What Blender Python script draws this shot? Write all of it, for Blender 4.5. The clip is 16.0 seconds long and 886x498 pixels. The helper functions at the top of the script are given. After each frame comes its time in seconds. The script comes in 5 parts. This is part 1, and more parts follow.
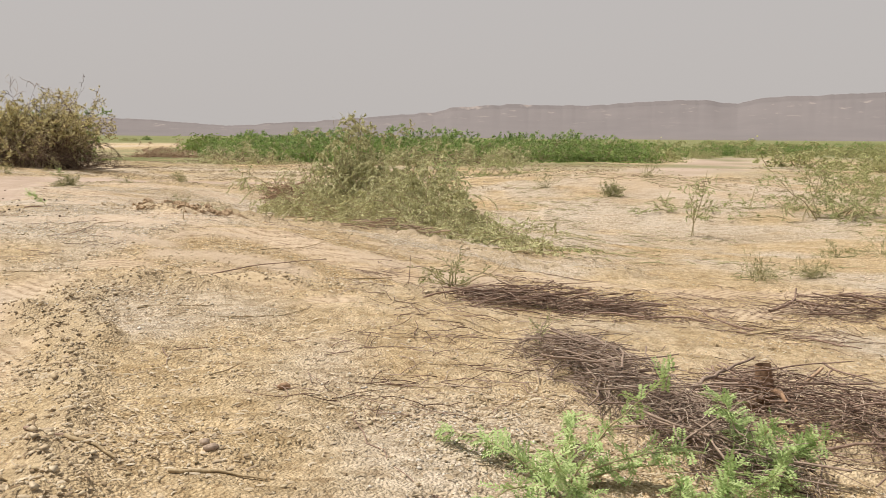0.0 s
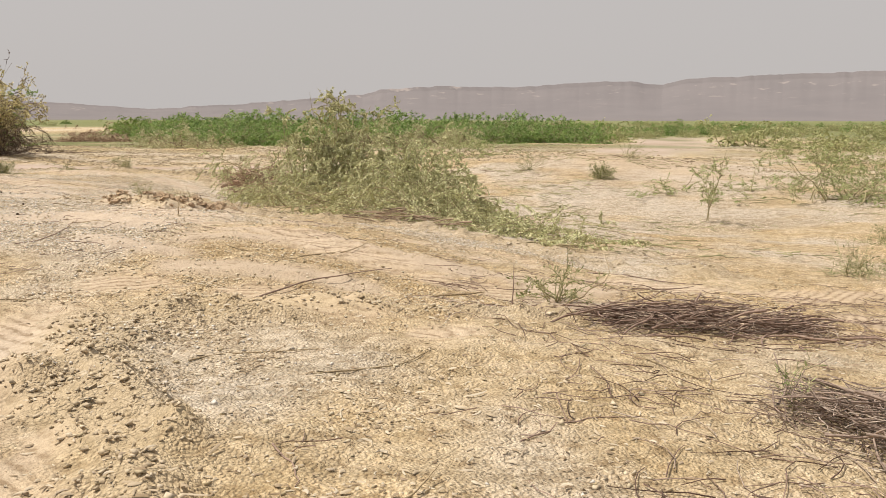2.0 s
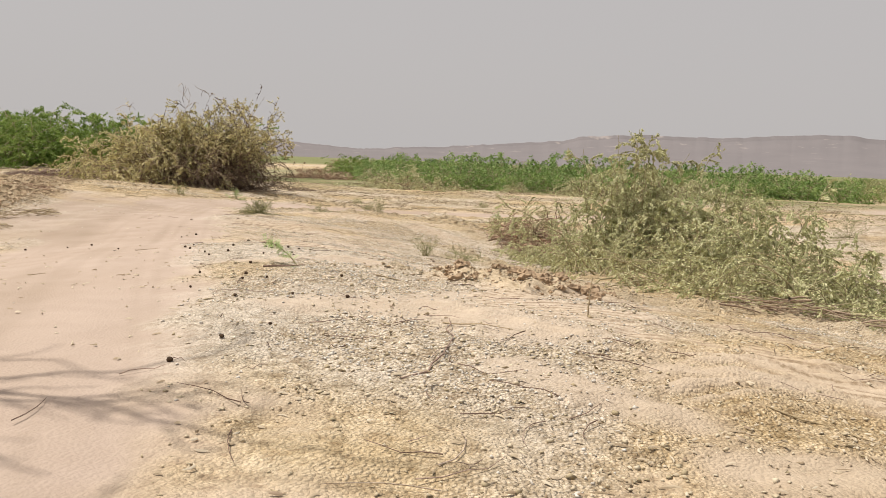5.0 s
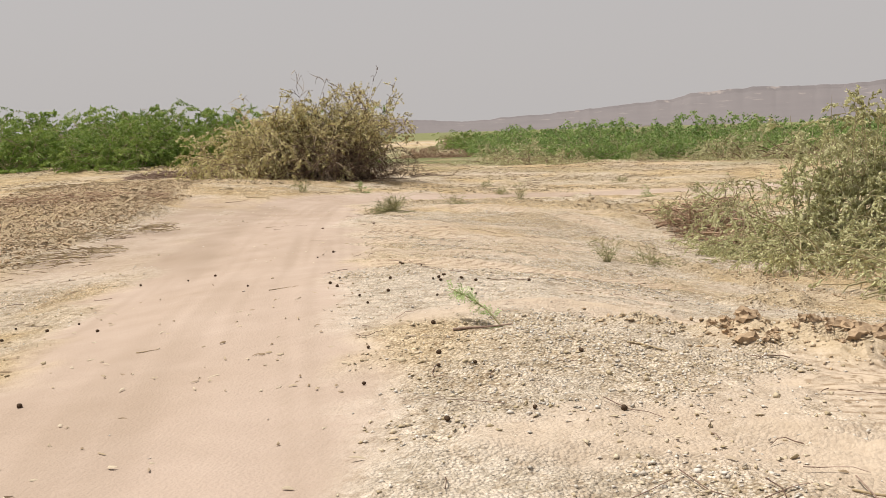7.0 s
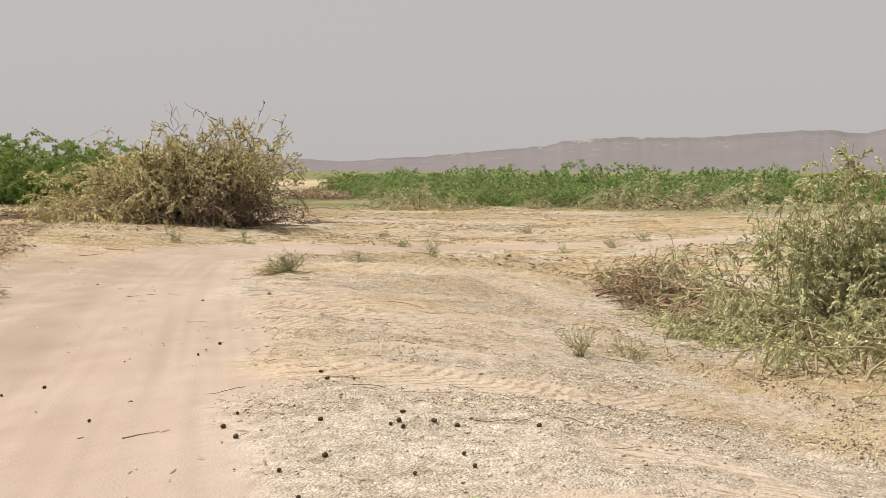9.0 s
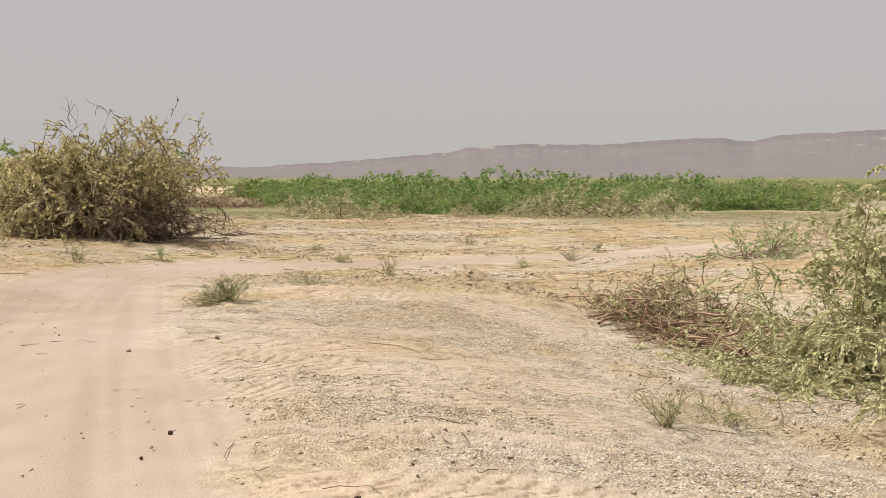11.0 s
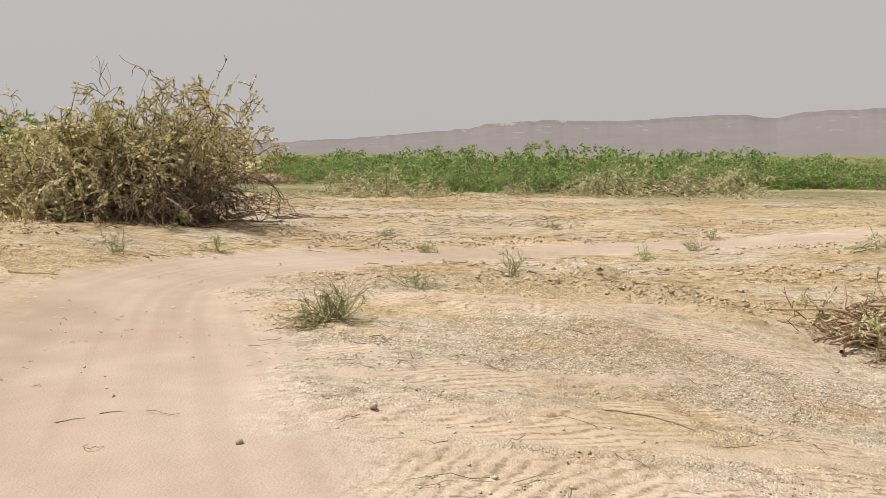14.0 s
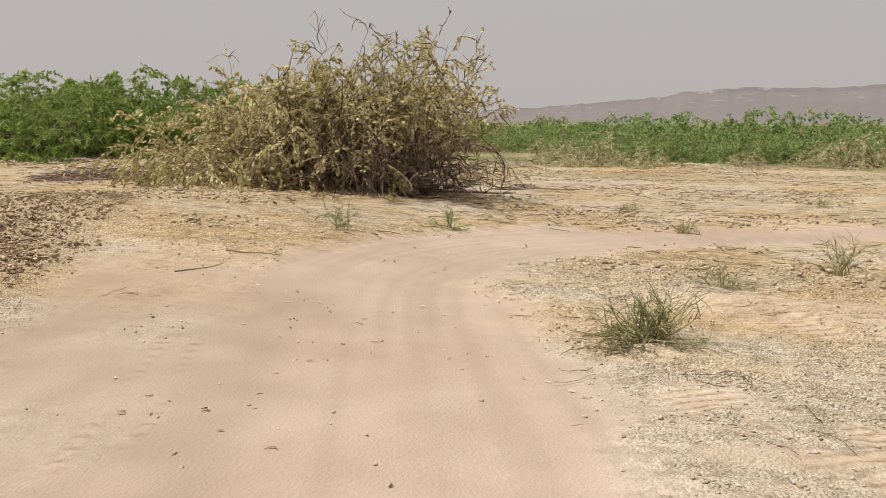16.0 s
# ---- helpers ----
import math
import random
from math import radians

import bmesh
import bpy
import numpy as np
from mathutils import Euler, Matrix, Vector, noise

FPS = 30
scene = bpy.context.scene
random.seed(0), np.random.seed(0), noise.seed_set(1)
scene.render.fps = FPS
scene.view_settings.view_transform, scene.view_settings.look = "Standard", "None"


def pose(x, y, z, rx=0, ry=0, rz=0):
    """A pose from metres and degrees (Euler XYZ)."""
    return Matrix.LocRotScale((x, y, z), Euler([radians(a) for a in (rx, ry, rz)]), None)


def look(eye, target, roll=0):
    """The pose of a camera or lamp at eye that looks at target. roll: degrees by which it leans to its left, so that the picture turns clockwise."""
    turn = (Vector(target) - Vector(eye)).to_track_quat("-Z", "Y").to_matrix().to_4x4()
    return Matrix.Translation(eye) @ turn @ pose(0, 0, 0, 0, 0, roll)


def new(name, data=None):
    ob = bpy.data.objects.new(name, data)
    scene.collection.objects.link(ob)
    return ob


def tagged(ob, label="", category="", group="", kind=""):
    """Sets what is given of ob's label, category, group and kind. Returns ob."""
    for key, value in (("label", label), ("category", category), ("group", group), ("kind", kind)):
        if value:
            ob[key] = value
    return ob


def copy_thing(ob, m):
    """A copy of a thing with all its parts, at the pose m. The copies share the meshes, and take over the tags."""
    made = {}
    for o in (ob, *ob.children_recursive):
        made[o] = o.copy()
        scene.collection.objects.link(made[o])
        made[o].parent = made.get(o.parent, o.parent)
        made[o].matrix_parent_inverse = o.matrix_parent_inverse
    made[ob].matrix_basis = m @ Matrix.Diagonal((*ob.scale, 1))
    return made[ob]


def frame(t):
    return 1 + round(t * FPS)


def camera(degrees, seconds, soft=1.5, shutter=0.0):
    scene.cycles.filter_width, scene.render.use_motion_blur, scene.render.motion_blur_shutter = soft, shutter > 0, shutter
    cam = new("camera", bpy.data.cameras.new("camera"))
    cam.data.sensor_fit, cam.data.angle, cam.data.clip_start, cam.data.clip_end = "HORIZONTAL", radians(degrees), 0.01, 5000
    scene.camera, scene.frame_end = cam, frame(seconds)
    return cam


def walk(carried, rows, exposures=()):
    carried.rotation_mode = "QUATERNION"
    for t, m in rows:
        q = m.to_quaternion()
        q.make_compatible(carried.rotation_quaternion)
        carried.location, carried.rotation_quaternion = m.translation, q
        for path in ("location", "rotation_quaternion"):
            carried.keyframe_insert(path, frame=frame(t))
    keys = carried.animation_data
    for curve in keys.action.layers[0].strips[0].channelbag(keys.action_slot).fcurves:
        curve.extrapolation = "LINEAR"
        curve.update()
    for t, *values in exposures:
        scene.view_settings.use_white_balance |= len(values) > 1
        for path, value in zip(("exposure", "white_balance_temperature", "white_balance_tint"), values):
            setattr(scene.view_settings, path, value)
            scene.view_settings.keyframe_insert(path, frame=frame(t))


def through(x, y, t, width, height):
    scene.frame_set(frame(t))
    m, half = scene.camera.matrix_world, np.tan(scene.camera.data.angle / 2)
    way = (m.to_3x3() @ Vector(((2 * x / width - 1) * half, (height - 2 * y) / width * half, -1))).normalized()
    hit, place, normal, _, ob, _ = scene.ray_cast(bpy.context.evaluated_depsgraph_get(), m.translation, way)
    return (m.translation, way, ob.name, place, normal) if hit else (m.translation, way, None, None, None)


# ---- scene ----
cam = camera(53.9, 16.0, 0.8)
METRES, EYE, TILT, LEAN, TURN = 23.438, 1.5, -2.2, 3.7, 0.0
ROWS = [
    (0.0, 0.0, 0.0, 0.0, 0.37, -5.16, -4.15),
    (0.5, -0.015, 0.0265, -0.001, 0.0, -4.76, -3.39),
    (1.0, -0.0295, 0.0494, -0.0015, -1.63, -5.45, -3.79),
    (1.5, -0.0456, 0.0773, -0.003, -2.86, -6.32, -4.12),
    (2.0, -0.0646, 0.0985, -0.0046, -4.23, -6.0, -3.63),
    (2.5, -0.0845, 0.1246, -0.0052, -3.19, -3.89, -3.37),
    (3.0, -0.1044, 0.1497, -0.0041, -2.73, -2.92, -4.16),
    (3.5, -0.119, 0.1758, -0.0044, -1.26, -2.66, -4.96),
    (4.0, -0.1382, 0.2056, -0.0048, 1.17, -3.42, -6.22),
    (4.5, -0.1526, 0.2328, -0.0055, 3.66, -3.46, -6.87),
    (5.0, -0.1698, 0.2599, -0.0055, 8.55, -4.14, -6.14),
    (7.5, -0.2438, 0.3951, 0.009, 15.59, -6.73, -2.31),
    (8.0, -0.2561, 0.4263, 0.0113, 13.32, -5.4, -3.07),
    (8.5, -0.275, 0.4529, 0.0116, 11.27, -3.65, -4.22),
    (9.0, -0.2899, 0.4848, 0.0125, 7.49, -3.45, -3.93),
    (11.5, -0.3649, 0.6248, 0.0123, -1.57, -2.39, -2.88),
    (12.0, -0.3771, 0.6526, 0.013, -4.44, -2.33, -1.89),
    (12.5, -0.3902, 0.6771, 0.0126, -2.89, -3.21, -2.59),
    (13.0, -0.4041, 0.7028, 0.0118, -2.59, -3.41, -3.22),
    (13.5, -0.4165, 0.7319, 0.0113, -1.34, -3.36, -3.02),
    (14.0, -0.4347, 0.7564, 0.0101, 2.43, -4.24, -3.95),
    (14.5, -0.4488, 0.7822, 0.0084, 6.85, -4.64, -4.6),
    (15.0, -0.4658, 0.8069, 0.0075, 11.73, -4.57, -4.65),
    (15.5, -0.4803, 0.8318, 0.0059, 16.38, -5.52, -4.46),
    (16.0, -0.496, 0.8623, 0.0039, 14.77, -7.12, -4.29),
]
walk(cam, [(t, pose(0, 0, EYE, TILT, LEAN, TURN) @ pose(METRES * x, METRES * y, METRES * z, 90 + pitch, roll, yaw)) for t, x, y, z, yaw, pitch, roll in ROWS],
     [(0.0, 0.0, 6640, 10), (2.0, 0.05, 6600, 10), (3.5, 0.0, 6500, 10), (5.0, 0.0, 6500, 10), (12.5, 0.0, 6500, 10), (14.5, 0.0, 6520, 10), (15.0, 0.03, 6540, 10), (15.5, 0.02, 6560, 10), (16.0, -0.10, 6600, 10)])

# ---------------------------------------------------------------- world, sun
SUN_EL, SUN_FROM = 64.0, Vector((-0.97, 0.12, 0.0)).normalized()
world = bpy.data.worlds.new("world")
scene.world = world
world.use_nodes = True
wn, wl = world.node_tree.nodes, world.node_tree.links
wn.clear()
sky = wn.new("ShaderNodeTexSky")
sky.sky_type = "NISHITA"
sky.sun_disc = False
sky.sun_elevation = radians(SUN_EL)
sky.sun_rotation = math.atan2(SUN_FROM.x, SUN_FROM.y)
sky.air_density, sky.dust_density, sky.ozone_density = 1.0, 6.0, 1.0
haze = wn.new("ShaderNodeMixRGB")          # dusty air washes the sky to a pale grey
haze.inputs[0].default_value = 0.93
haze.inputs[2].default_value = (5.10, 4.86, 4.78, 1)
back = wn.new("ShaderNodeBackground")
back.inputs[1].default_value = 0.105
wout = wn.new("ShaderNodeOutputWorld")
wl.new(sky.outputs[0], haze.inputs[1])
wl.new(haze.outputs[0], back.inputs[0])
wl.new(back.outputs[0], wout.inputs[0])
sun_data = bpy.data.lights.new("sun", "SUN")
sun_data.energy, sun_data.angle, sun_data.color = 4.95, radians(0.9), (1.0, 0.94, 0.84)
sun = new("sun", sun_data)
sun.matrix_world = look(SUN_FROM * 30 + Vector((0, 0, 30 * math.tan(radians(SUN_EL)))), (0, 0, 0))

# ---------------------------------------------------------------- numpy helpers
RNG = np.random.default_rng(7)


def hash2(i, j, seed):
    n = (i.astype(np.int64) * 374761393 + j.astype(np.int64) * 668265263 + seed * 1442695041) & 0x7FFFFFFF
    n = ((n ^ (n >> 13)) * 1274126177) & 0x7FFFFFFF
    return ((n ^ (n >> 16)) & 0xFFFF) / 65535.0


def vnoise(x, y, seed=0):
    """Value noise between -1 and 1."""
    xi, yi = np.floor(x), np.floor(y)
    fx, fy = x - xi, y - yi
    fx, fy = fx * fx * (3 - 2 * fx), fy * fy * (3 - 2 * fy)
    a, b = hash2(xi, yi, seed), hash2(xi + 1, yi, seed)
    c, d = hash2(xi, yi + 1, seed), hash2(xi + 1, yi + 1, seed)
    return 2 * ((a * (1 - fx) + b * fx) * (1 - fy) + (c * (1 - fx) + d * fx) * fy) - 1


def smooth(e0, e1, v):
    t = np.clip((v - e0) / (e1 - e0), 0, 1)
    return t * t * (3 - 2 * t)


def line_dist(x, y, pts):
    """Signed side distance and run along a bent line."""
    best, side, run, done = np.full(x.shape, 1e9), np.zeros(x.shape), np.zeros(x.shape), 0.0
    for (ax, ay), (bx, by) in zip(pts, pts[1:]):
        dx, dy = bx - ax, by - ay
        length = math.hypot(dx, dy)
        t = np.clip(((x - ax) * dx + (y - ay) * dy) / length ** 2, 0, 1)
        d = np.hypot(x - ax - t * dx, y - ay - t * dy)
        near = d < best
        best = np.where(near, d, best)
        side = np.where(near, np.sign((x - ax) * dy - (y - ay) * dx) * d, side)
        run = np.where(near, done + t * length, run)
        done += length
    return best, side, run


def bend(pts, step=0.6):
    """A smooth line through a few points (Catmull-Rom)."""
    p = [np.array(q, float) for q in pts]
    p = [2 * p[0] - p[1]] + p + [2 * p[-1] - p[-2]]
    out = []
    for i in range(1, len(p) - 2):
        n = max(2, int(np.linalg.norm(p[i + 1] - p[i]) / step))
        for k in range(n):
            t = k / n
            out.append(0.5 * (2 * p[i] + (p[i + 1] - p[i - 1]) * t + (2 * p[i - 1] - 5 * p[i] + 4 * p[i + 1] - p[i + 2]) * t * t
                              + (3 * p[i] - p[i - 1] - 3 * p[i + 1] + p[i + 2]) * t ** 3))
    out.append(p[-2])
    return [tuple(q) for q in out]


# ---------------------------------------------------------------- the lie of the land
SWELLS = [(-4.0, 1.0, 6.0, 0.6), (-6.0, 10.0, 4.0, 0.24), (-8.0, 15.5, 4.0, 0.72), (-1.5, 8.0, 4.0, 0.3), (3.0, 5.0, 5.0, 0.2),
          (5.0, 12.0, 6.0, 0.0), (-3.0, 13.0, 3.5, 0.58), (-1.0, 20.0, 4.0, 0.18), (7.0, 22.0, 6.0, -0.42), (-5.0, 25.0, 3.5, -0.16),
          (-10.5, 22.0, 5.0, 0.56), (-13.0, 29.5, 6.0, 0.10), (-21.0, 27.0, 8.0, 0.72), (-22.0, 38.0, 9.0, 0.53), (6.0, 36.0, 7.0, 0.76),
          (-36.0, 50.0, 14.0, 1.2), (14.0, 60.0, 14.0, 0.14), (-10.0, 7.0, 5.0, 0.92), (-9.3, 29.6, 2.6, 0.24)]
TRACK = bend([(-3.4, 1.0), (-4.5, 5.5), (-6.8, 9.6), (-9.35, 14.6), (-11.2, 18.9), (-12.55, 22.3), (-13.7, 25.6), (-14.6, 28.7), (-14.4, 31.3), (-13.3, 33.8),
              (-11.0, 36.4), (-7.6, 38.9), (-3.4, 40.8), (1.0, 42.4), (7.0, 46.0), (13.0, 53.0), (20.0, 68.0), (34.0, 110.0)])
TYRES = [bend([(-5.4, 13.6), (-3.6, 12.5), (-2.0, 11.2), (-0.6, 9.9), (1.6, 9.5), (4.5, 10.5)]),
         bend([(-4.6, 14.6), (-2.6, 13.4), (-0.4, 12.3), (2.4, 11.6), (6.0, 12.2)]),
         bend([(-4.2, 9.2), (-3.1, 9.15), (-2.3, 8.9), (-1.2, 8.0)]),
         bend([(-12.2, 23.6), (-10.9, 23.45), (-8.5, 22.95), (-7.0, 22.0)]),
         bend([(-10.8, 20.4), (-9.9, 21.0), (-8.8, 21.4), (-7.2, 21.0)]),
         bend([(-12.0, 28.6), (-11.3, 28.45), (-10.4, 28.2), (-8.4, 28.3), (-6.8, 27.0)]),
         bend([(-10.6, 19.3), (-8.8, 18.6), (-6.8, 18.5), (-5.2, 18.9)]),
         bend([(-2.6, 2.6), (-3.0, 4.6), (-3.3, 6.4), (-3.6, 8.0)]),
         bend([(-11.6, 21.2), (-10.4, 22.0), (-9.2, 22.3), (-7.8, 21.7)]), bend([(-11.2, 24.6), (-9.6, 24.4), (-7.8, 23.6)]),
         bend([(-12.0, 25.4), (-11.3, 25.35), (-10.6, 25.2)]), bend([(-6.6, 16.9), (-5.6, 15.9), (-4.6, 13.6)])]
RIDGES = [bend([(-11.4, 22.3), (-9.6, 22.55), (-8.9, 22.6), (-7.9, 22.2)], 0.5), bend([(-10.0, 19.8), (-8.5, 20.05), (-7.4, 19.8)], 0.5), bend([(-8.7, 28.95), (-7.8, 29.2), (-6.6, 29.2), (-5.9, 28.4)], 0.5),
          bend([(-10.0, 24.0), (-9.2, 25.0), (-8.2, 25.7)], 0.5), bend([(-11.5, 29.0), (-10.3, 28.75), (-9.2, 28.8)], 0.5), bend([(-11.5, 28.4), (-10.1, 28.25), (-8.9, 28.4)], 0.5),
          bend([(-3.6, 10.6), (-2.7, 11.15), (-1.9, 10.75), (-1.0, 10.4)], 0.5), bend([(-3.4, 11.3), (-2.4, 11.75), (-1.5, 11.3), (-0.5, 10.9)], 0.5), bend([(-5.4, 12.7), (-4.6, 12.3), (-3.9, 11.8)], 0.5),
          bend([(-7.3, 14.8), (-6.2, 15.4), (-5.4, 15.2)], 0.5), bend([(-9.4, 18.6), (-8.0, 18.9), (-6.6, 18.4)], 0.5), bend([(-12.2, 23.0), (-11.0, 23.3), (-9.6, 23.6)], 0.5)]
CLOD_LINES = [bend([(-10.6, 31.2), (-9.0, 32.6), (-8.0, 33.6)]), bend([(-9.5, 30.0), (-7.6, 31.0), (-6.6, 32.0)]),
              bend([(-1.6, 2.8), (-1.9, 4.3), (-2.5, 5.6), (-3.0, 6.8), (-3.3, 7.8)]),
              bend([(-2.9, 8.3), (-1.5, 8.6), (-0.2, 8.9)]),
              bend([(-5.6, 14.7), (-4.9, 14.4), (-4.4, 14.4), (-3.7, 14.8)]),
              bend([(-3.6, 15.6), (-2.4, 17.0), (-1.4, 17.6), (-0.2, 15.6), (1.2, 13.8), (2.6, 13.2)]),
              bend([(-5.0, 17.4), (-4.2, 18.8), (-5.4, 21.4), (-6.6, 24.4)]),
              bend([(-11.6, 30.2), (-9.6, 30.6), (-7.8, 30.2), (-7.0, 29.0)]),
              bend([(-17.6, 22.0), (-17.8, 25.0), (-19.2, 28.4), (-22.0, 32.0)])]


BARES = [([(-3.2, 9.7), (-2.4, 9.75), (-1.8, 9.5)], 0.3), ([(-5.4, 12.6), (-4.9, 13.2), (-4.4, 13.6)], 0.25), ([(-6.0, 12.3), (-5.2, 12.6), (-4.2, 11.8)], 0.34), ([(-4.3, 10.9), (-3.9, 10.55), (-3.5, 10.3)], 0.22), ([(-3.3, 11.2), (-2.4, 11.3), (-1.2, 10.8), (0.4, 10.4)], 0.38),
         ([(-7.4, 14.6), (-6.9, 15.1), (-6.3, 15.25), (-5.5, 15.1)], 0.26), ([(-11.0, 22.9), (-9.4, 23.1), (-7.9, 23.2)], 0.24),
         ([(-10.6, 22.6), (-9.5, 22.2)], 0.18), ([(-11.4, 24.4), (-8.8, 25.2)], 0.14)]
BROWN_LINES = [[(-5.7, 14.75), (-4.9, 14.4), (-4.4, 14.4), (-3.6, 14.85)], [(-17.3, 25.6), (-18.2, 27.4), (-19.2, 29.2), (-20.6, 30.4)], [(-2.2, 18.6), (-1.6, 17.8)],
               [(-4.8, 21.4), (-4.4, 19.9), (-3.7, 19.3)], [(-11.4, 31.2), (-9.0, 31.4), (-7.0, 30.6)]]
TREADS = [bend([(-14.02, 23.0), (-14.37, 24.34), (-15.1, 26.04), (-15.6, 28.0)]), bend([(-14.3, 23.1), (-14.6, 24.1), (-15.0, 25.1), (-15.4, 26.2)])]


def bare_at(x, y):
    """Swept pale patches, 0 to 1."""
    out = np.zeros(np.shape(x))
    wob = 0.6 * vnoise(x / 0.7, y / 0.3, 61) + 0.4 * vnoise(x / 0.2, y / 0.2, 62)
    for pts, w in BARES:
        d, _, _ = line_dist(x, y, pts)
        out = np.maximum(out, 0.8 - 0.8 * smooth(0.3, 1.6, d / w + 0.6 * wob))
    return out


def brown_at(x, y):
    """Dug-up lumps of brown earth, 0 to 1."""
    out = np.zeros(np.shape(x))
    for pts in BROWN_LINES:
        d, _, _ = line_dist(x, y, pts)
        out = np.maximum(out, np.exp(-(d / 0.34) ** 2))
    return out


def grey_at(x, y):
    """Grey gritty patches, 0 to 1."""
    patch = vnoise(x / 2.3, y / 2.3, 31) * 0.6 + vnoise(x / 0.8, y / 0.8, 32) * 0.4
    patch = patch + 0.3 * np.exp(-((x + 7) ** 2 + (y - 18) ** 2) / 30) - 0.15 * np.exp(-((x + 0.5) ** 2 + (y - 5.5) ** 2) / 10)
    return smooth(-0.25, 0.45, patch + 0.45 * np.exp(-((x + 10.5) ** 2 + (y - 24) ** 2) / 16) + 0.4 * np.exp(-((x + 6.5) ** 2 + (y - 15.5) ** 2) / 14) + 0.9 * np.exp(-((x - 4.5) ** 2 / 10 + (y - 25) ** 2 / 30)))


def narrow(x, y):
    """Narrow cleated wheel marks on the track, and the run along them."""
    mark, run = np.zeros(np.shape(x)), np.zeros(np.shape(x))
    for pts in TREADS:
        d, _, r = line_dist(x, y, pts)
        k = (1 - smooth(0.02, 0.09, d)) * 0.55 * smooth(-0.3, 0.5, vnoise(x / 0.4, y / 0.4, 63))
        run = np.where(k > mark, r, run)
        mark = np.maximum(mark, k)
    return mark, run


def land(x, y):
    """The smooth height of the ground."""
    h = np.full(np.shape(x), -0.65)
    for cx, cy, r, a in SWELLS:
        h = h + a * np.exp(-((x - cx) ** 2 + (y - cy) ** 2) / r ** 2)
    far = smooth(60, 400, np.hypot(x, y))
    return h * (1 - far) + (-0.9 + 0.5 * vnoise(x / 160, y / 160, 3)) * far


def verge_at(x, y, wob):
    """The sandy strip between the track and the broken ground, 0 to 1."""
    inner = np.interp(y, [17, 21, 25.7, 28.4, 31.7], [-10.5, -12.5, -14.0, -14.8, -14.6])
    return smooth(-0.3, 0.4, inner - x + wob) * smooth(-0.2, 0.5, x - broken_edge(y) + wob) * smooth(17.5, 20, y) * (1 - smooth(27.5, 30, y))


def broken_edge(y):
    return np.interp(y, [17, 20, 25.7, 26.8, 28.4, 31.7, 36.4], [-14.9, -15.6, -16.7, -17.3, -17.9, -19.9, -21.9])


def masks(x, y):
    """Where the worn track, the tyre marks and the loose earth lie, each 0 to 1."""
    wob = 0.22 * vnoise(x / 0.9, y / 0.9, 11) + 0.12 * vnoise(x / 0.3, y / 0.3, 12)
    d, side, run = line_dist(x, y, TRACK)
    width = 1.2 + 0.42 * smooth(12, 19, run) - 0.27 * smooth(24, 30, run) - 0.3 * smooth(30, 40, run) + 2.6 * smooth(56, 74, run)
    track = 1 - smooth(width - 0.45, width + 0.35, d + 1.5 * wob)
    tyre, along = np.zeros_like(x), np.zeros_like(x)
    for pts in TYRES:
        td, ts, tr = line_dist(x, y, pts)
        k = (1 - smooth(0.2, 0.62, td + 0.7 * wob)) * smooth(0.0, 0.6, tr)
        along = np.where(k > tyre, tr + 1.2 * ts, along)
        tyre = np.maximum(tyre, k * smooth(-0.6, 0.3, vnoise(x / 0.5, y / 0.5, 21) + 0.6 * vnoise(x / 0.18, y / 0.18, 22)))
    ridge = np.zeros_like(x)
    for pts in RIDGES:
        rd, _, rr = line_dist(x, y, pts)
        rd = rd + 0.12 * wob
        ridge = np.maximum(ridge, np.exp(-(rd / 0.24) ** 2) * (0.5 + 0.5 * np.cos(2 * math.pi * rd / 0.17)) ** 1.5 * smooth(0.0, 0.3, rr))
    clod = np.zeros_like(x)
    for pts in CLOD_LINES:
        cd, _, _ = line_dist(x, y, pts)
        clod = np.maximum(clod, 1 - smooth(0.05, 0.42, cd + wob))
    broken = smooth(-0.1, 0.35, broken_edge(y) - x + 1.2 * wob) * (1 - smooth(7.5, 10, -side)) * smooth(17, 21, y) * (1 - smooth(31, 36, y)) * (side < 0)
    verge = verge_at(x, y, wob)
    track = np.maximum(track, verge * (0.80 + 0.2 * vnoise(x / 0.7, y / 0.7, 18)))
    return track, side, tyre, along, clod, broken, ridge


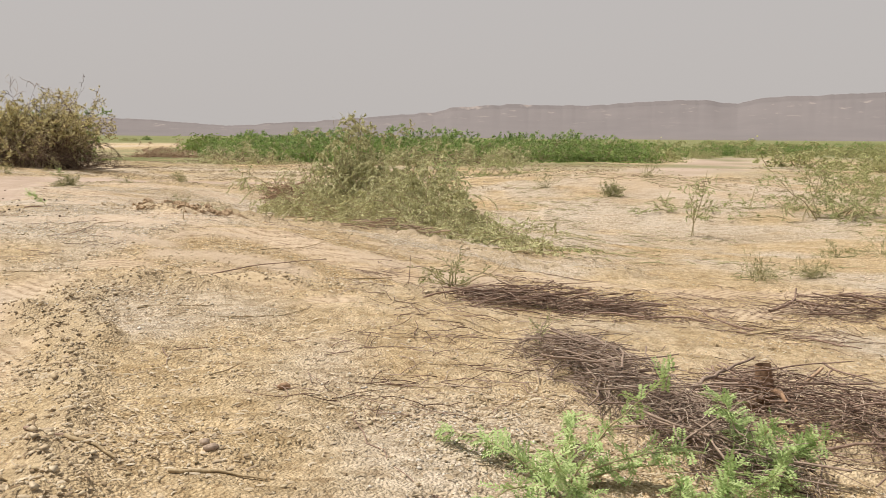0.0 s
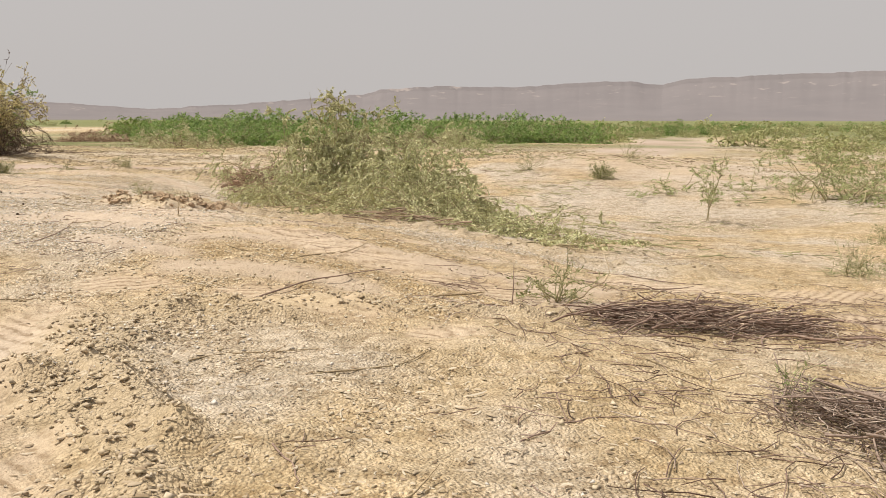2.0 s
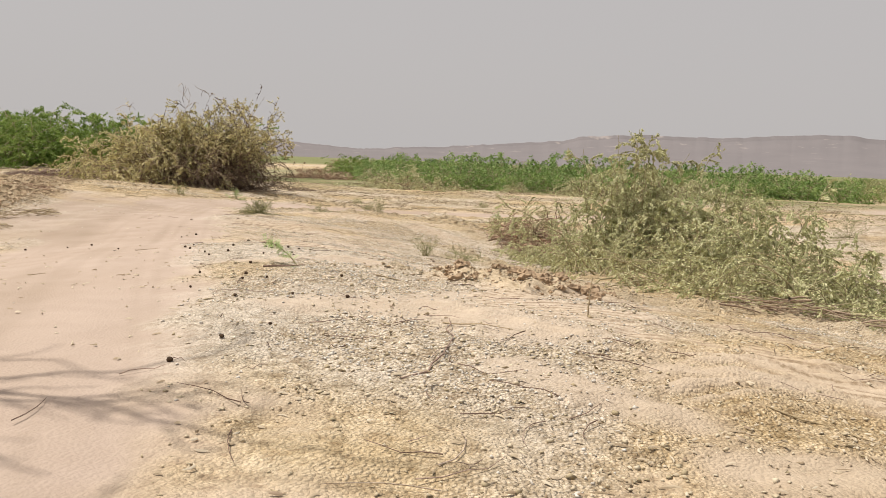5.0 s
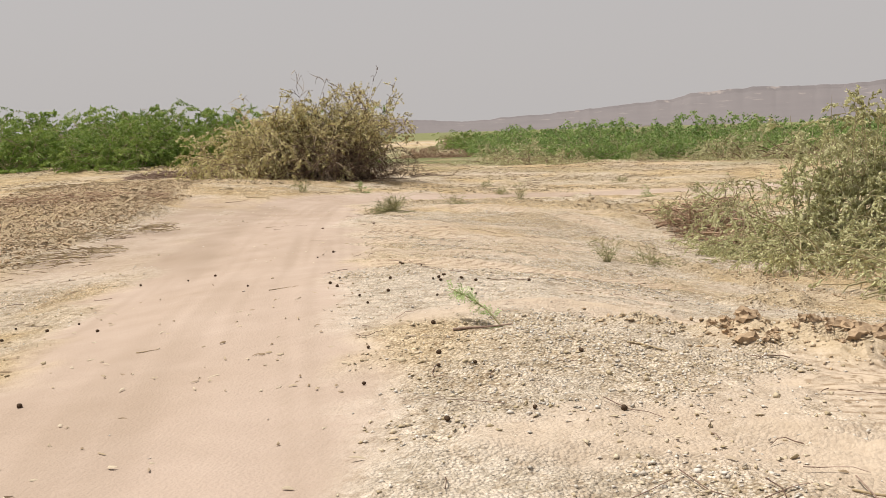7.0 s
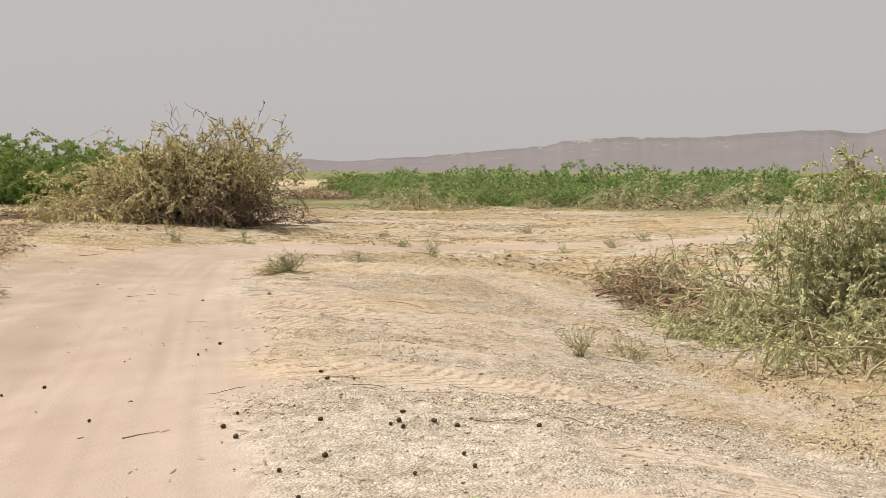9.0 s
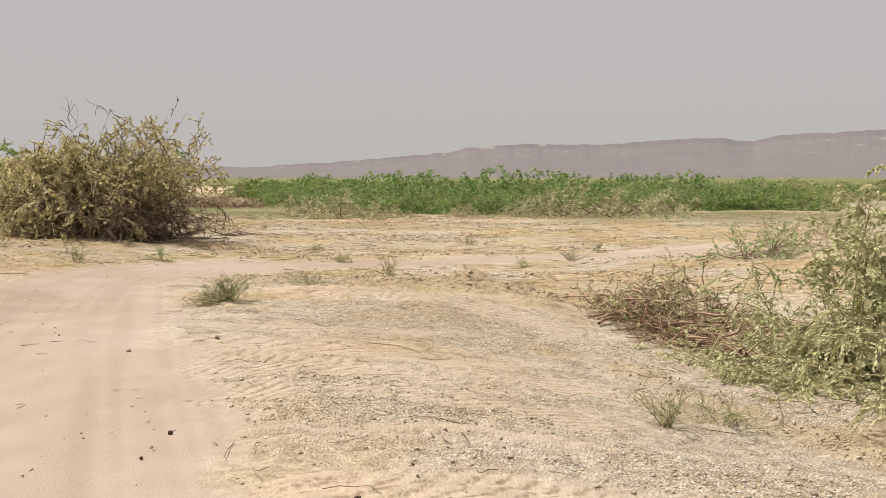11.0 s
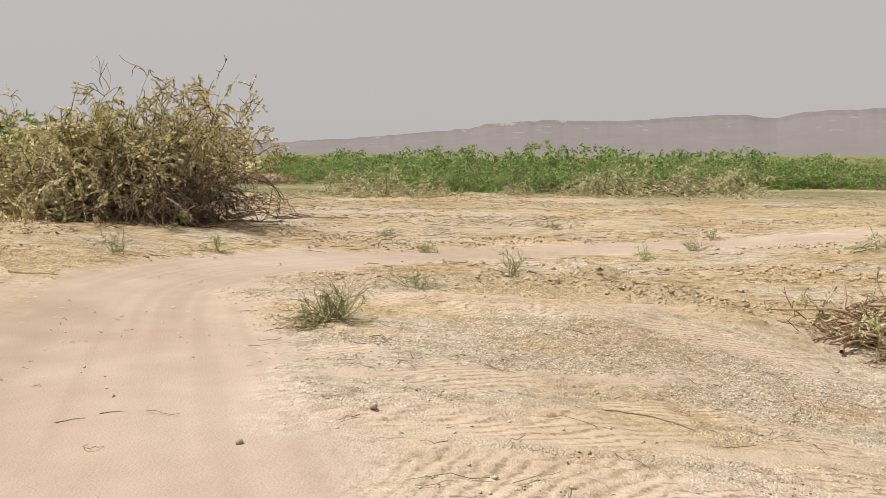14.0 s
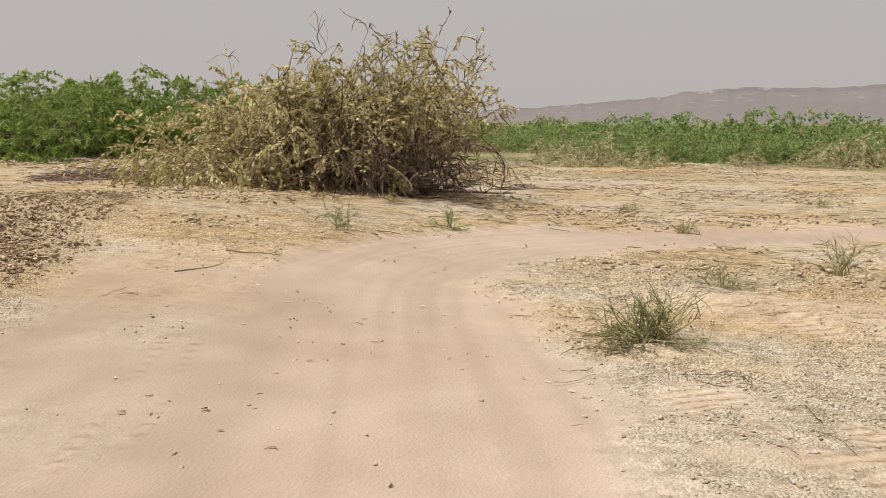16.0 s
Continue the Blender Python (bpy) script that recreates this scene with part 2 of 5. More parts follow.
def relief(x, y, full=False):
    """Height of the ground with ruts, tread marks and clods."""
    track, side, tyre, along, clod, broken, ridge = masks(x, y)
    near = 1 - smooth(70, 140, np.hypot(x, y - 20))
    rough = 0.035 * vnoise(x / 1.3, y / 1.3, 1) + 0.022 * vnoise(x / 0.45, y / 0.45, 2) + 0.017 * vnoise(x / 0.17, y / 0.17, 4) + 0.012 * vnoise(x / 0.16, y / 0.09, 14)
    lanes = np.exp(-((np.abs(side - 0.1) - 0.62) / 0.16) ** 2) + 0.5 * np.exp(-((side + 1.15) / 0.10) ** 2)
    h = land(x, y) + near * rough * (1 - 0.85 * track) * (1 - 0.5 * tyre)
    h = h - 0.03 * track - 0.010 * track * lanes + 0.006 * track * vnoise(x / 0.6, y / 0.6, 5)
    h = h + tyre * -0.012 + ridge * 0.045 * (1 - track)
    h = h + clod * (0.04 + 0.10 * np.abs(vnoise(x / 0.24, y / 0.24, 6)) + 0.03 * vnoise(x / 0.12, y / 0.12, 8)) + broken * (0.03 + 0.10 * np.abs(vnoise(x / 0.4, y / 0.4, 9)) + 0.045 * vnoise(x / 0.16, y / 0.16, 13))
    h = h + 0.10 * np.exp(-((x + 4.6) / 0.75) ** 2 - ((y - 14.5) / 0.22) ** 2)
    h = h + (0.22 + 0.06 * vnoise(x / 0.2, y / 0.2, 17)) * np.exp(-((x - -8.4) / 0.55) ** 2 - ((y - 34.4) / 0.5) ** 2)
    if full:
        rut = np.clip(lanes, 0, 1) * 0.10 * (0.7 + 0.3 * vnoise(x / 1.5, y / 1.5, 15)) + 0.42 * smooth(0.0, 0.6, vnoise(side / 0.08, y / 4, 16))
        rut = np.maximum(rut, verge_at(x, y, 0.2 * vnoise(x / 0.9, y / 0.9, 11)) * (0.75 + 0.45 * vnoise(x / 0.35, y / 0.35, 19)))
        return h, track, tyre, np.maximum(clod, broken * (0.72 + 0.28 * vnoise(x / 0.8, y / 0.8, 10))), np.clip(rut, 0, 1), along, ridge
    return h, track, tyre, np.maximum(clod, broken * (0.72 + 0.28 * vnoise(x / 0.8, y / 0.8, 10)))


def ground_z(x, y):
    return float(relief(np.array([float(x)]), np.array([float(y)]))[0][0])


# ---------------------------------------------------------------- materials
def material(name, rough=0.9, spec=0.2):
    m = bpy.data.materials.new(name)
    m.use_nodes = True
    b = m.node_tree.nodes["Principled BSDF"]
    b.inputs["Roughness"].default_value = rough
    b.inputs["Specular IOR Level"].default_value = spec
    return m, m.node_tree.nodes, m.node_tree.links, b


def ramp(n, stops, interp="LINEAR"):
    r = n.new("ShaderNodeValToRGB")
    r.color_ramp.interpolation = interp
    e = r.color_ramp.elements
    while len(e) < len(stops):
        e.new(0.5)
    for el, (p, c) in zip(e, stops):
        el.position, el.color = p, (*c, 1)
    return r


def noise_node(n, l, scale, detail=4, coord=None, kind="ShaderNodeTexNoise"):
    t = n.new(kind)
    t.inputs["Scale"].default_value = scale
    if kind == "ShaderNodeTexNoise":
        t.inputs["Detail"].default_value = detail
        t.inputs["Roughness"].default_value = 0.62
    if coord is not None:
        l.new(coord, t.inputs["Vector"])
    return t


def mixed(n, l, fac, a, b, mode="MIX"):
    m = n.new("ShaderNodeMixRGB")
    m.blend_type = mode
    for socket, v in ((m.inputs[0], fac), (m.inputs[1], a), (m.inputs[2], b)):
        if isinstance(v, (int, float)):
            socket.default_value = v
        elif isinstance(v, tuple):
            socket.default_value = (*v, 1)
        else:
            l.new(v, socket)
    return m.outputs[0]


def soil_material():
    m, n, l, b = material("dry_soil", 0.95, 0.1)
    pos = n.new("ShaderNodeNewGeometry").outputs["Position"]
    def attr(name):
        a = n.new("ShaderNodeAttribute")
        a.attribute_name = name
        return a.outputs["Fac"]
    big = noise_node(n, l, 0.22, 4, pos)
    mid = noise_node(n, l, 1.7, 5, pos)
    fine = noise_node(n, l, 26, 5, pos)
    grit = noise_node(n, l, 95, 2, pos)
    warp = n.new("ShaderNodeVectorMath")
    warp.operation = "MULTIPLY_ADD"
    l.new(fine.outputs["Color"], warp.inputs[0])
    warp.inputs[1].default_value = (0.022, 0.022, 0.022)
    l.new(pos, warp.inputs[2])
    grain = n.new("ShaderNodeTexVoronoi")
    grain.inputs["Scale"].default_value = 52
    l.new(warp.outputs[0], grain.inputs["Vector"])
    lump = n.new("ShaderNodeTexVoronoi")
    lump.inputs["Scale"].default_value = 13
    l.new(warp.outputs[0], lump.inputs["Vector"])
    earth = ramp(n, [(0.30, (0.52, 0.42, 0.278)), (0.50, (0.575, 0.48, 0.345)), (0.68, (0.615, 0.525, 0.405))])
    l.new(mid.outputs["Fac"], earth.inputs[0])
    grey = ramp(n, [(0.3, (0.525, 0.475, 0.42)), (0.7, (0.655, 0.60, 0.54))])
    l.new(fine.outputs["Fac"], grey.inputs[0])
    base = mixed(n, l, attr("grey"), earth.outputs[0], grey.outputs[0])
    shade = ramp(n, [(0.15, (0.74, 0.70, 0.63)), (0.45, (0.98, 0.97, 0.95)), (0.8, (1.28, 1.27, 1.24))])
    l.new(grain.outputs["Color"], shade.inputs[0])
    # shade between the grains, put into the colour as a darker rim
    gap_shade = ramp(n, [(0.0, (1.10, 1.10, 1.10)), (0.40, (1.02, 1.015, 1.01)), (0.66, (0.70, 0.65, 0.57))])
    l.new(grain.outputs["Distance"], gap_shade.inputs[0])
    grains = mixed(n, l, 1.0, mixed(n, l, 1.0, base, shade.outputs[0], "MULTIPLY"), gap_shade.outputs[0], "MULTIPLY")
    base = mixed(n, l, attr("litter"), base, grains)
    patchy = ramp(n, [(0.2, (0.80, 0.77, 0.72)), (0.5, (1.0, 1.0, 1.0)), (0.8, (1.12, 1.11, 1.10))])
    l.new(lump.outputs["Color"], patchy.inputs[0])
    base = mixed(n, l, 0.8, base, mixed(n, l, 1.0, base, patchy.outputs[0], "MULTIPLY"))
    clump = noise_node(n, l, 8.5, 6, pos)
    dark = ramp(n, [(0.35, (0.60, 0.53, 0.44)), (0.44, (0.98, 0.97, 0.95)), (0.60, (1.03, 1.03, 1.03)), (0.70, (1.14, 1.13, 1.12))])
    l.new(clump.outputs["Fac"], dark.inputs[0])
    base = mixed(n, l, 0.6, base, mixed(n, l, 1.0, base, dark.outputs[0], "MULTIPLY"))
    speck = ramp(n, [(0.30, (0.60, 0.53, 0.44)), (0.43, (0.98, 0.97, 0.96)), (0.60, (1.04, 1.04, 1.04)), (0.72, (1.25, 1.24, 1.22))])
    l.new(fine.outputs["Fac"], speck.inputs[0])
    base = mixed(n, l, 0.6, base, mixed(n, l, 1.0, base, speck.outputs[0], "MULTIPLY"))
    pale = ramp(n, [(0.3, (0.386, 0.312, 0.263)), (0.7, (0.438, 0.359, 0.309))])
    l.new(mid.outputs["Fac"], pale.inputs[0])
    furrow = n.new("ShaderNodeTexNoise")
    furrow.inputs["Scale"].default_value, furrow.inputs["Detail"].default_value = 4.0, 7
    stretch = n.new("ShaderNodeMapping")
    stretch.inputs["Scale"].default_value = (0.45, 1.7, 1.0)
    l.new(pos, stretch.inputs["Vector"])
    l.new(stretch.outputs[0], furrow.inputs["Vector"])
    streak = ramp(n, [(0.36, (0.58, 0.555, 0.46)), (0.45, (0.88, 0.875, 0.83)), (0.52, (1.0, 1.005, 0.98)), (0.64, (1.12, 1.12, 1.10))])
    l.new(furrow.outputs["Fac"], streak.inputs[0])
    base = mixed(n, l, attr("field"), base, mixed(n, l, 1.0, base, streak.outputs[0], "MULTIPLY"))
    worn = mixed(n, l, attr("rut"), pale.outputs[0], (0.335, 0.27, 0.221))
    base = mixed(n, l, attr("track"), base, worn)
    dust = ramp(n, [(0.3, (0.44, 0.362, 0.282)), (0.7, (0.545, 0.46, 0.365))])
    l.new(fine.outputs["Fac"], dust.inputs[0])
    base = mixed(n, l, attr("swept"), base, dust.outputs[0])
    wave = n.new("ShaderNodeMath")
    wave.operation = "SINE"
    turns = n.new("ShaderNodeMath")
    turns.operation = "MULTIPLY"
    l.new(attr("run"), turns.inputs[0])
    turns.inputs[1].default_value = 2 * math.pi / 0.17
    l.new(turns.outputs[0], wave.inputs[0])
    # light and shadow of the tread ridges, put into the colour as stripes
    tread = ramp(n, [(0.34, (0.54, 0.48, 0.39)), (0.46, (0.96, 0.95, 0.93)), (0.85, (1.2, 1.19, 1.16))])
    half = n.new("ShaderNodeMath")
    half.operation = "MULTIPLY_ADD"
    l.new(wave.outputs[0], half.inputs[0])
    half.inputs[1].default_value, half.inputs[2].default_value = 0.3, 0.5
    jitter = mixed(n, l, 0.55, half.outputs[0], fine.outputs["Fac"])
    l.new(jitter, tread.inputs[0])
    base = mixed(n, l, attr("tyre"), base, mixed(n, l, 1.0, base, tread.outputs[0], "MULTIPLY"))
    loose = ramp(n, [(0.3, (0.46, 0.37, 0.245)), (0.7, (0.59, 0.49, 0.35))])
    l.new(fine.outputs["Fac"], loose.inputs[0])
    base = mixed(n, l, attr("clod"), base, loose.outputs[0])
    green = ramp(n, [(0.30, (0.27, 0.25, 0.135)), (0.52, (0.15, 0.175, 0.075))])
    l.new(mid.outputs["Fac"], green.inputs[0])
    base = mixed(n, l, attr("growth"), base, green.outputs[0])
    blotch = ramp(n, [(0.35, (0.90, 0.86, 0.80)), (0.65, (1.06, 1.04, 1.02))])
    l.new(big.outputs["Fac"], blotch.inputs[0])
    base = mixed(n, l, 1.0, base, blotch.outputs[0], "MULTIPLY")
    l.new(base, b.inputs["Base Color"])
    calm = n.new("ShaderNodeMath")
    calm.operation = "MULTIPLY_ADD"
    l.new(attr("track"), calm.inputs[0])
    calm.inputs[1].default_value, calm.inputs[2].default_value = -0.62, 0.9
    flip = n.new("ShaderNodeMath")
    flip.operation = "SUBTRACT"
    flip.inputs[0].default_value = 1.0
    l.new(grain.outputs["Distance"], flip.inputs[1])
    rise = mixed(n, l, 0.6, fine.outputs["Fac"], flip.outputs[0])
    rise = mixed(n, l, attr("tyre"), rise, jitter)
    rise = mixed(n, l, 0.25, rise, grit.outputs["Fac"])
    bump = n.new("ShaderNodeBump")
    bump.inputs["Distance"].default_value = 0.06
    l.new(calm.outputs[0], bump.inputs["Strength"])
    l.new(rise, bump.inputs["Height"])
    l.new(bump.outputs[0], b.inputs["Normal"])
    return m


def island_material(name, stops, rough=0.75, spec=0.25, through=0.0, grain=0.0, spray=0.0):
    """A colour that varies from piece to piece; through: light let through a leaf; spray: how far the leaves of one spray share a colour."""
    m, n, l, b = material(name, rough, spec)
    rnd = n.new("ShaderNodeNewGeometry").outputs["Random Per Island"]
    r = ramp(n, stops)
    if spray:
        tone = n.new("ShaderNodeAttribute")
        tone.attribute_name = "tone"
        rnd = mixed(n, l, spray, rnd, tone.outputs["Fac"])
    l.new(rnd, r.inputs[0])
    col = r.outputs[0]
    if grain:
        pos = n.new("ShaderNodeTexCoord").outputs["Object"]
        g = noise_node(n, l, grain, 4, pos)
        gr = ramp(n, [(0.3, (0.55, 0.52, 0.5)), (0.7, (1.15, 1.12, 1.08))])
        l.new(g.outputs["Fac"], gr.inputs[0])
        col = mixed(n, l, 1.0, col, gr.outputs[0], "MULTIPLY")
        bump = n.new("ShaderNodeBump")
        bump.inputs["Strength"].default_value, bump.inputs["Distance"].default_value = 0.6, 0.01
        l.new(g.outputs["Fac"], bump.inputs["Height"])
        l.new(bump.outputs[0], b.inputs["Normal"])
    l.new(col, b.inputs["Base Color"])
    if through:
        t = n.new("ShaderNodeBsdfTranslucent")
        l.new(col, t.inputs["Color"])
        mix = n.new("ShaderNodeMixShader")
        mix.inputs[0].default_value = through
        l.new(b.outputs[0], mix.inputs[1])
        l.new(t.outputs[0], mix.inputs[2])
        l.new(mix.outputs[0], n["Material Output"].inputs["Surface"])
    return m


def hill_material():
    m, n, l, b = material("hazy_hill_rock", 1.0, 0.0)
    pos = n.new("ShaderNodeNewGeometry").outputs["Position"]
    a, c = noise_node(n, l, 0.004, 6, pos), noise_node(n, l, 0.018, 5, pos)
    # flat mauve-grey: the haze of distance is mixed into the rock colour
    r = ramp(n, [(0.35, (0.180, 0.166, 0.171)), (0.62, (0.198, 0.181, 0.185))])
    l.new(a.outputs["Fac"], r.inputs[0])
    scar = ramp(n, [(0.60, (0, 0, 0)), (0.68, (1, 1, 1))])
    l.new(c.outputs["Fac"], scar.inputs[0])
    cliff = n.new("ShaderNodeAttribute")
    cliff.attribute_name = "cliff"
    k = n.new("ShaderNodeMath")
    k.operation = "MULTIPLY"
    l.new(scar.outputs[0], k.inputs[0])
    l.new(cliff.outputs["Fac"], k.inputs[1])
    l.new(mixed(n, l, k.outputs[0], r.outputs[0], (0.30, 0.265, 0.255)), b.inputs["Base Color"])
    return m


SOIL = soil_material()
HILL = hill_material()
CHIP = island_material("litter_chips", [(0.0, (0.23, 0.165, 0.10)), (0.3, (0.38, 0.30, 0.205)), (0.6, (0.49, 0.405, 0.295)), (0.85, (0.55, 0.475, 0.365)), (1.0, (0.28, 0.205, 0.14))])
CLOD = island_material("earth_clods", [(0.0, (0.45, 0.37, 0.255)), (0.5, (0.56, 0.475, 0.35)), (1.0, (0.64, 0.555, 0.43))], 0.95, 0.1, 0, 22)
TWIG = island_material("bare_twigs", [(0.0, (0.12, 0.078, 0.062)), (0.4, (0.24, 0.165, 0.132)), (0.75, (0.38, 0.29, 0.24)), (1.0, (0.54, 0.455, 0.385))], 0.85, 0.2, 0, 40)
GREYTWIG = island_material("grey_twigs", [(0.0, (0.15, 0.105, 0.085)), (0.4, (0.26, 0.195, 0.16)), (0.75, (0.40, 0.325, 0.275)), (1.0, (0.56, 0.485, 0.415))], 0.85, 0.2, 0, 40)
DRYSTEM = island_material("dry_stems", [(0.0, (0.19, 0.135, 0.09)), (0.4, (0.34, 0.265, 0.175)), (0.75, (0.47, 0.39, 0.25)), (1.0, (0.57, 0.50, 0.32))], 0.85, 0.2, 0, 45)
CUTWOOD = island_material("cut_branches", [(0.0, (0.16, 0.11, 0.078)), (0.4, (0.32, 0.24, 0.175)), (0.75, (0.49, 0.395, 0.30)), (1.0, (0.65, 0.56, 0.44))], 0.85, 0.2, 0, 30)
# brown twigs, most coloured darker to stand for deep shade within the heap
SHADED_TANGLE = island_material("shaded_tangled_twigs", [(0.0, (0.07, 0.045, 0.034)), (0.5, (0.155, 0.108, 0.082)), (0.8, (0.34, 0.265, 0.20)), (1.0, (0.60, 0.51, 0.38))], 0.85, 0.2, 0, 40)
REDWOOD = island_material("reddish_branches", [(0.0, (0.20, 0.125, 0.085)), (0.5, (0.42, 0.295, 0.21)), (1.0, (0.62, 0.48, 0.36))], 0.85, 0.2, 0, 30)
BARK = island_material("bark", [(0.0, (0.22, 0.135, 0.088)), (1.0, (0.38, 0.26, 0.175))], 0.9, 0.15, 0, 25)
GREENSTEM = island_material("green_stems", [(0.0, (0.27, 0.225, 0.13)), (1.0, (0.42, 0.37, 0.22))], 0.8, 0.2)
LEAF_WILT = island_material("wilted_leaves", [(0.0, (0.25, 0.235, 0.12)), (0.3, (0.46, 0.46, 0.245)), (0.65, (0.61, 0.60, 0.355)), (1.0, (0.75, 0.73, 0.49))], 0.85, 0.1, 0.22, 0, 0.6)
LEAF_YELLOW = island_material("yellowing_leaves", [(0.0, (0.34, 0.32, 0.14)), (0.3, (0.52, 0.465, 0.23)), (0.65, (0.64, 0.575, 0.31)), (1.0, (0.74, 0.68, 0.44))], 0.85, 0.1, 0.2, 0, 0.6)
LEAF_GREEN = island_material("mesquite_leaves", [(0.0, (0.09, 0.155, 0.04)), (0.3, (0.19, 0.29, 0.085)), (0.75, (0.31, 0.42, 0.13)), (1.0, (0.44, 0.52, 0.22))], 0.6, 0.3, 0.3, 0, 0.7)
LEAF_TREE = island_material("tree_leaves", [(0.0, (0.10, 0.17, 0.035)), (0.5, (0.22, 0.32, 0.07)), (0.85, (0.34, 0.43, 0.115)), (1.0, (0.42, 0.47, 0.18))], 0.6, 0.3, 0.3, 0, 0.6)
LEAF_SAP = island_material("sapling_leaves", [(0.0, (0.27, 0.32, 0.13)), (0.5, (0.40, 0.45, 0.20)), (1.0, (0.52, 0.55, 0.29))], 0.7, 0.25, 0.25)
LEAF_DULL = island_material("dull_leaves", [(0.0, (0.17, 0.19, 0.075)), (0.5, (0.28, 0.29, 0.125)), (1.0, (0.40, 0.38, 0.19))], 0.7, 0.25, 0.25)
LEAF_FRESH = island_material("fresh_leaves", [(0.0, (0.26, 0.37, 0.13)), (0.6, (0.41, 0.53, 0.22)), (1.0, (0.52, 0.62, 0.32))], 0.6, 0.3, 0.3)
LEAF_SCRUB = island_material("scrub_leaves", [(0.0, (0.27, 0.30, 0.125)), (0.5, (0.40, 0.41, 0.19)), (1.0, (0.52, 0.50, 0.27))], 0.7, 0.25, 0.25)
STRAW = island_material("straw", [(0.0, (0.30, 0.29, 0.14)), (0.5, (0.50, 0.49, 0.28)), (1.0, (0.64, 0.60, 0.40))], 0.8, 0.2, 0.2, 0, 0.6)
SHRUBSTEM = island_material("shrublet_stems", [(0.0, (0.17, 0.17, 0.085)), (0.5, (0.31, 0.30, 0.155)), (1.0, (0.49, 0.45, 0.25))], 0.8, 0.2)
DUNG = island_material("dung", [(0.0, (0.045, 0.028, 0.018)), (1.0, (0.085, 0.055, 0.035))], 0.85, 0.2, 0, 60)
STONE = island_material("stone", [(0.0, (0.30, 0.235, 0.19)), (1.0, (0.42, 0.34, 0.28))], 0.9, 0.2, 0, 30)


# ---------------------------------------------------------------- mesh builders
def np_mesh(name, verts, quads=None, tris=None):
    me = bpy.data.meshes.new(name)
    quads = np.zeros((0, 4), int) if quads is None else np.asarray(quads)
    tris = np.zeros((0, 3), int) if tris is None else np.asarray(tris)
    verts = np.asarray(verts, np.float32).reshape(-1, 3)
    loops = np.concatenate([quads.ravel(), tris.ravel()]).astype(np.int32)
    starts = np.concatenate([np.arange(len(quads)) * 4, len(quads) * 4 + np.arange(len(tris)) * 3]).astype(np.int32)
    me.vertices.add(len(verts))
    me.vertices.foreach_set("co", verts.ravel())
    me.loops.add(len(loops))
    me.loops.foreach_set("vertex_index", loops)
    me.polygons.add(len(starts))
    me.polygons.foreach_set("loop_start", starts)
    me.update(calc_edges=True)
    return me


def joined(pieces):
    """Joins (verts, quads) pairs."""
    vs, qs, n = [], [], 0
    for v, q in pieces:
        v = np.asarray(v).reshape(-1, 3)
        vs.append(v)
        qs.append(np.asarray(q).reshape(-1, 4) + n)
        n += len(v)
    return np.concatenate(vs), np.concatenate(qs)


def part(name, geo, mat, parent, label=""):
    me = np_mesh(name, *geo)
    me.materials.append(mat)
    ob = new(name, me)
    ob.parent = parent
    if label:
        ob["label"] = label
    return ob


def thing(name, x, y, z, label, category, group="", rz=0.0, kind=""):
    ob = new(name)
    ob.matrix_world = pose(x, y, z, 0, 0, rz)
    return tagged(ob, label, category, group, kind)


def unit(v):
    return v / np.maximum(np.linalg.norm(v, axis=-1, keepdims=True), 1e-9)


def curves(base, way, length, k, rng, droop=0.0, wander=0.3, floor=None):
    """N bent stems of k points each: an array (N, k, 3)."""
    base, way = np.asarray(base, float), unit(np.asarray(way, float))
    length = np.broadcast_to(np.asarray(length, float), (len(base),))
    droop = np.broadcast_to(np.asarray(droop, float), (len(base),))
    out = np.zeros((len(base), k, 3))
    out[:, 0] = base
    for i in range(1, k):
        way = unit(way + rng.normal(0, wander, way.shape) + np.stack([0 * droop, 0 * droop, -droop], 1))
        out[:, i] = out[:, i - 1] + way * (length / (k - 1))[:, None]
        if floor is not None:
            out[:, i, 2] = np.maximum(out[:, i, 2], floor)
    return out


def tubes(paths, r0, r1, sides=4):
    """Tapered tubes along paths (N, k, 3)."""
    n, k, _ = paths.shape
    r0, r1 = np.broadcast_to(r0, (n,)), np.broadcast_to(r1, (n,))
    t = np.gradient(paths, axis=1)
    t = unit(t)
    ref = np.where(np.abs(t[..., 2:3]) < 0.9, np.array([0.0, 0.0, 1.0]), np.array([1.0, 0.0, 0.0]))
    u = unit(np.cross(t, ref))
    v = np.cross(t, u)
    rad = r0[:, None] + (r1 - r0)[:, None] * np.linspace(0, 1, k)[None, :]
    a = np.arange(sides) * 2 * math.pi / sides
    ring = u[:, :, None, :] * np.cos(a)[None, None, :, None] + v[:, :, None, :] * np.sin(a)[None, None, :, None]
    verts = paths[:, :, None, :] + ring * rad[:, :, None, None]
    idx = np.arange(n * k * sides).reshape(n, k, sides)
    nxt = np.roll(idx, -1, axis=2)
    q = np.stack([idx[:, :-1], nxt[:, :-1], nxt[:, 1:], idx[:, 1:]], -1).reshape(-1, 4)
    caps = []
    if sides == 4:
        caps = [idx[:, -1, :].reshape(-1, 4), idx[:, 0, ::-1].reshape(-1, 4)]
    return verts.reshape(-1, 3), np.concatenate([q] + caps)


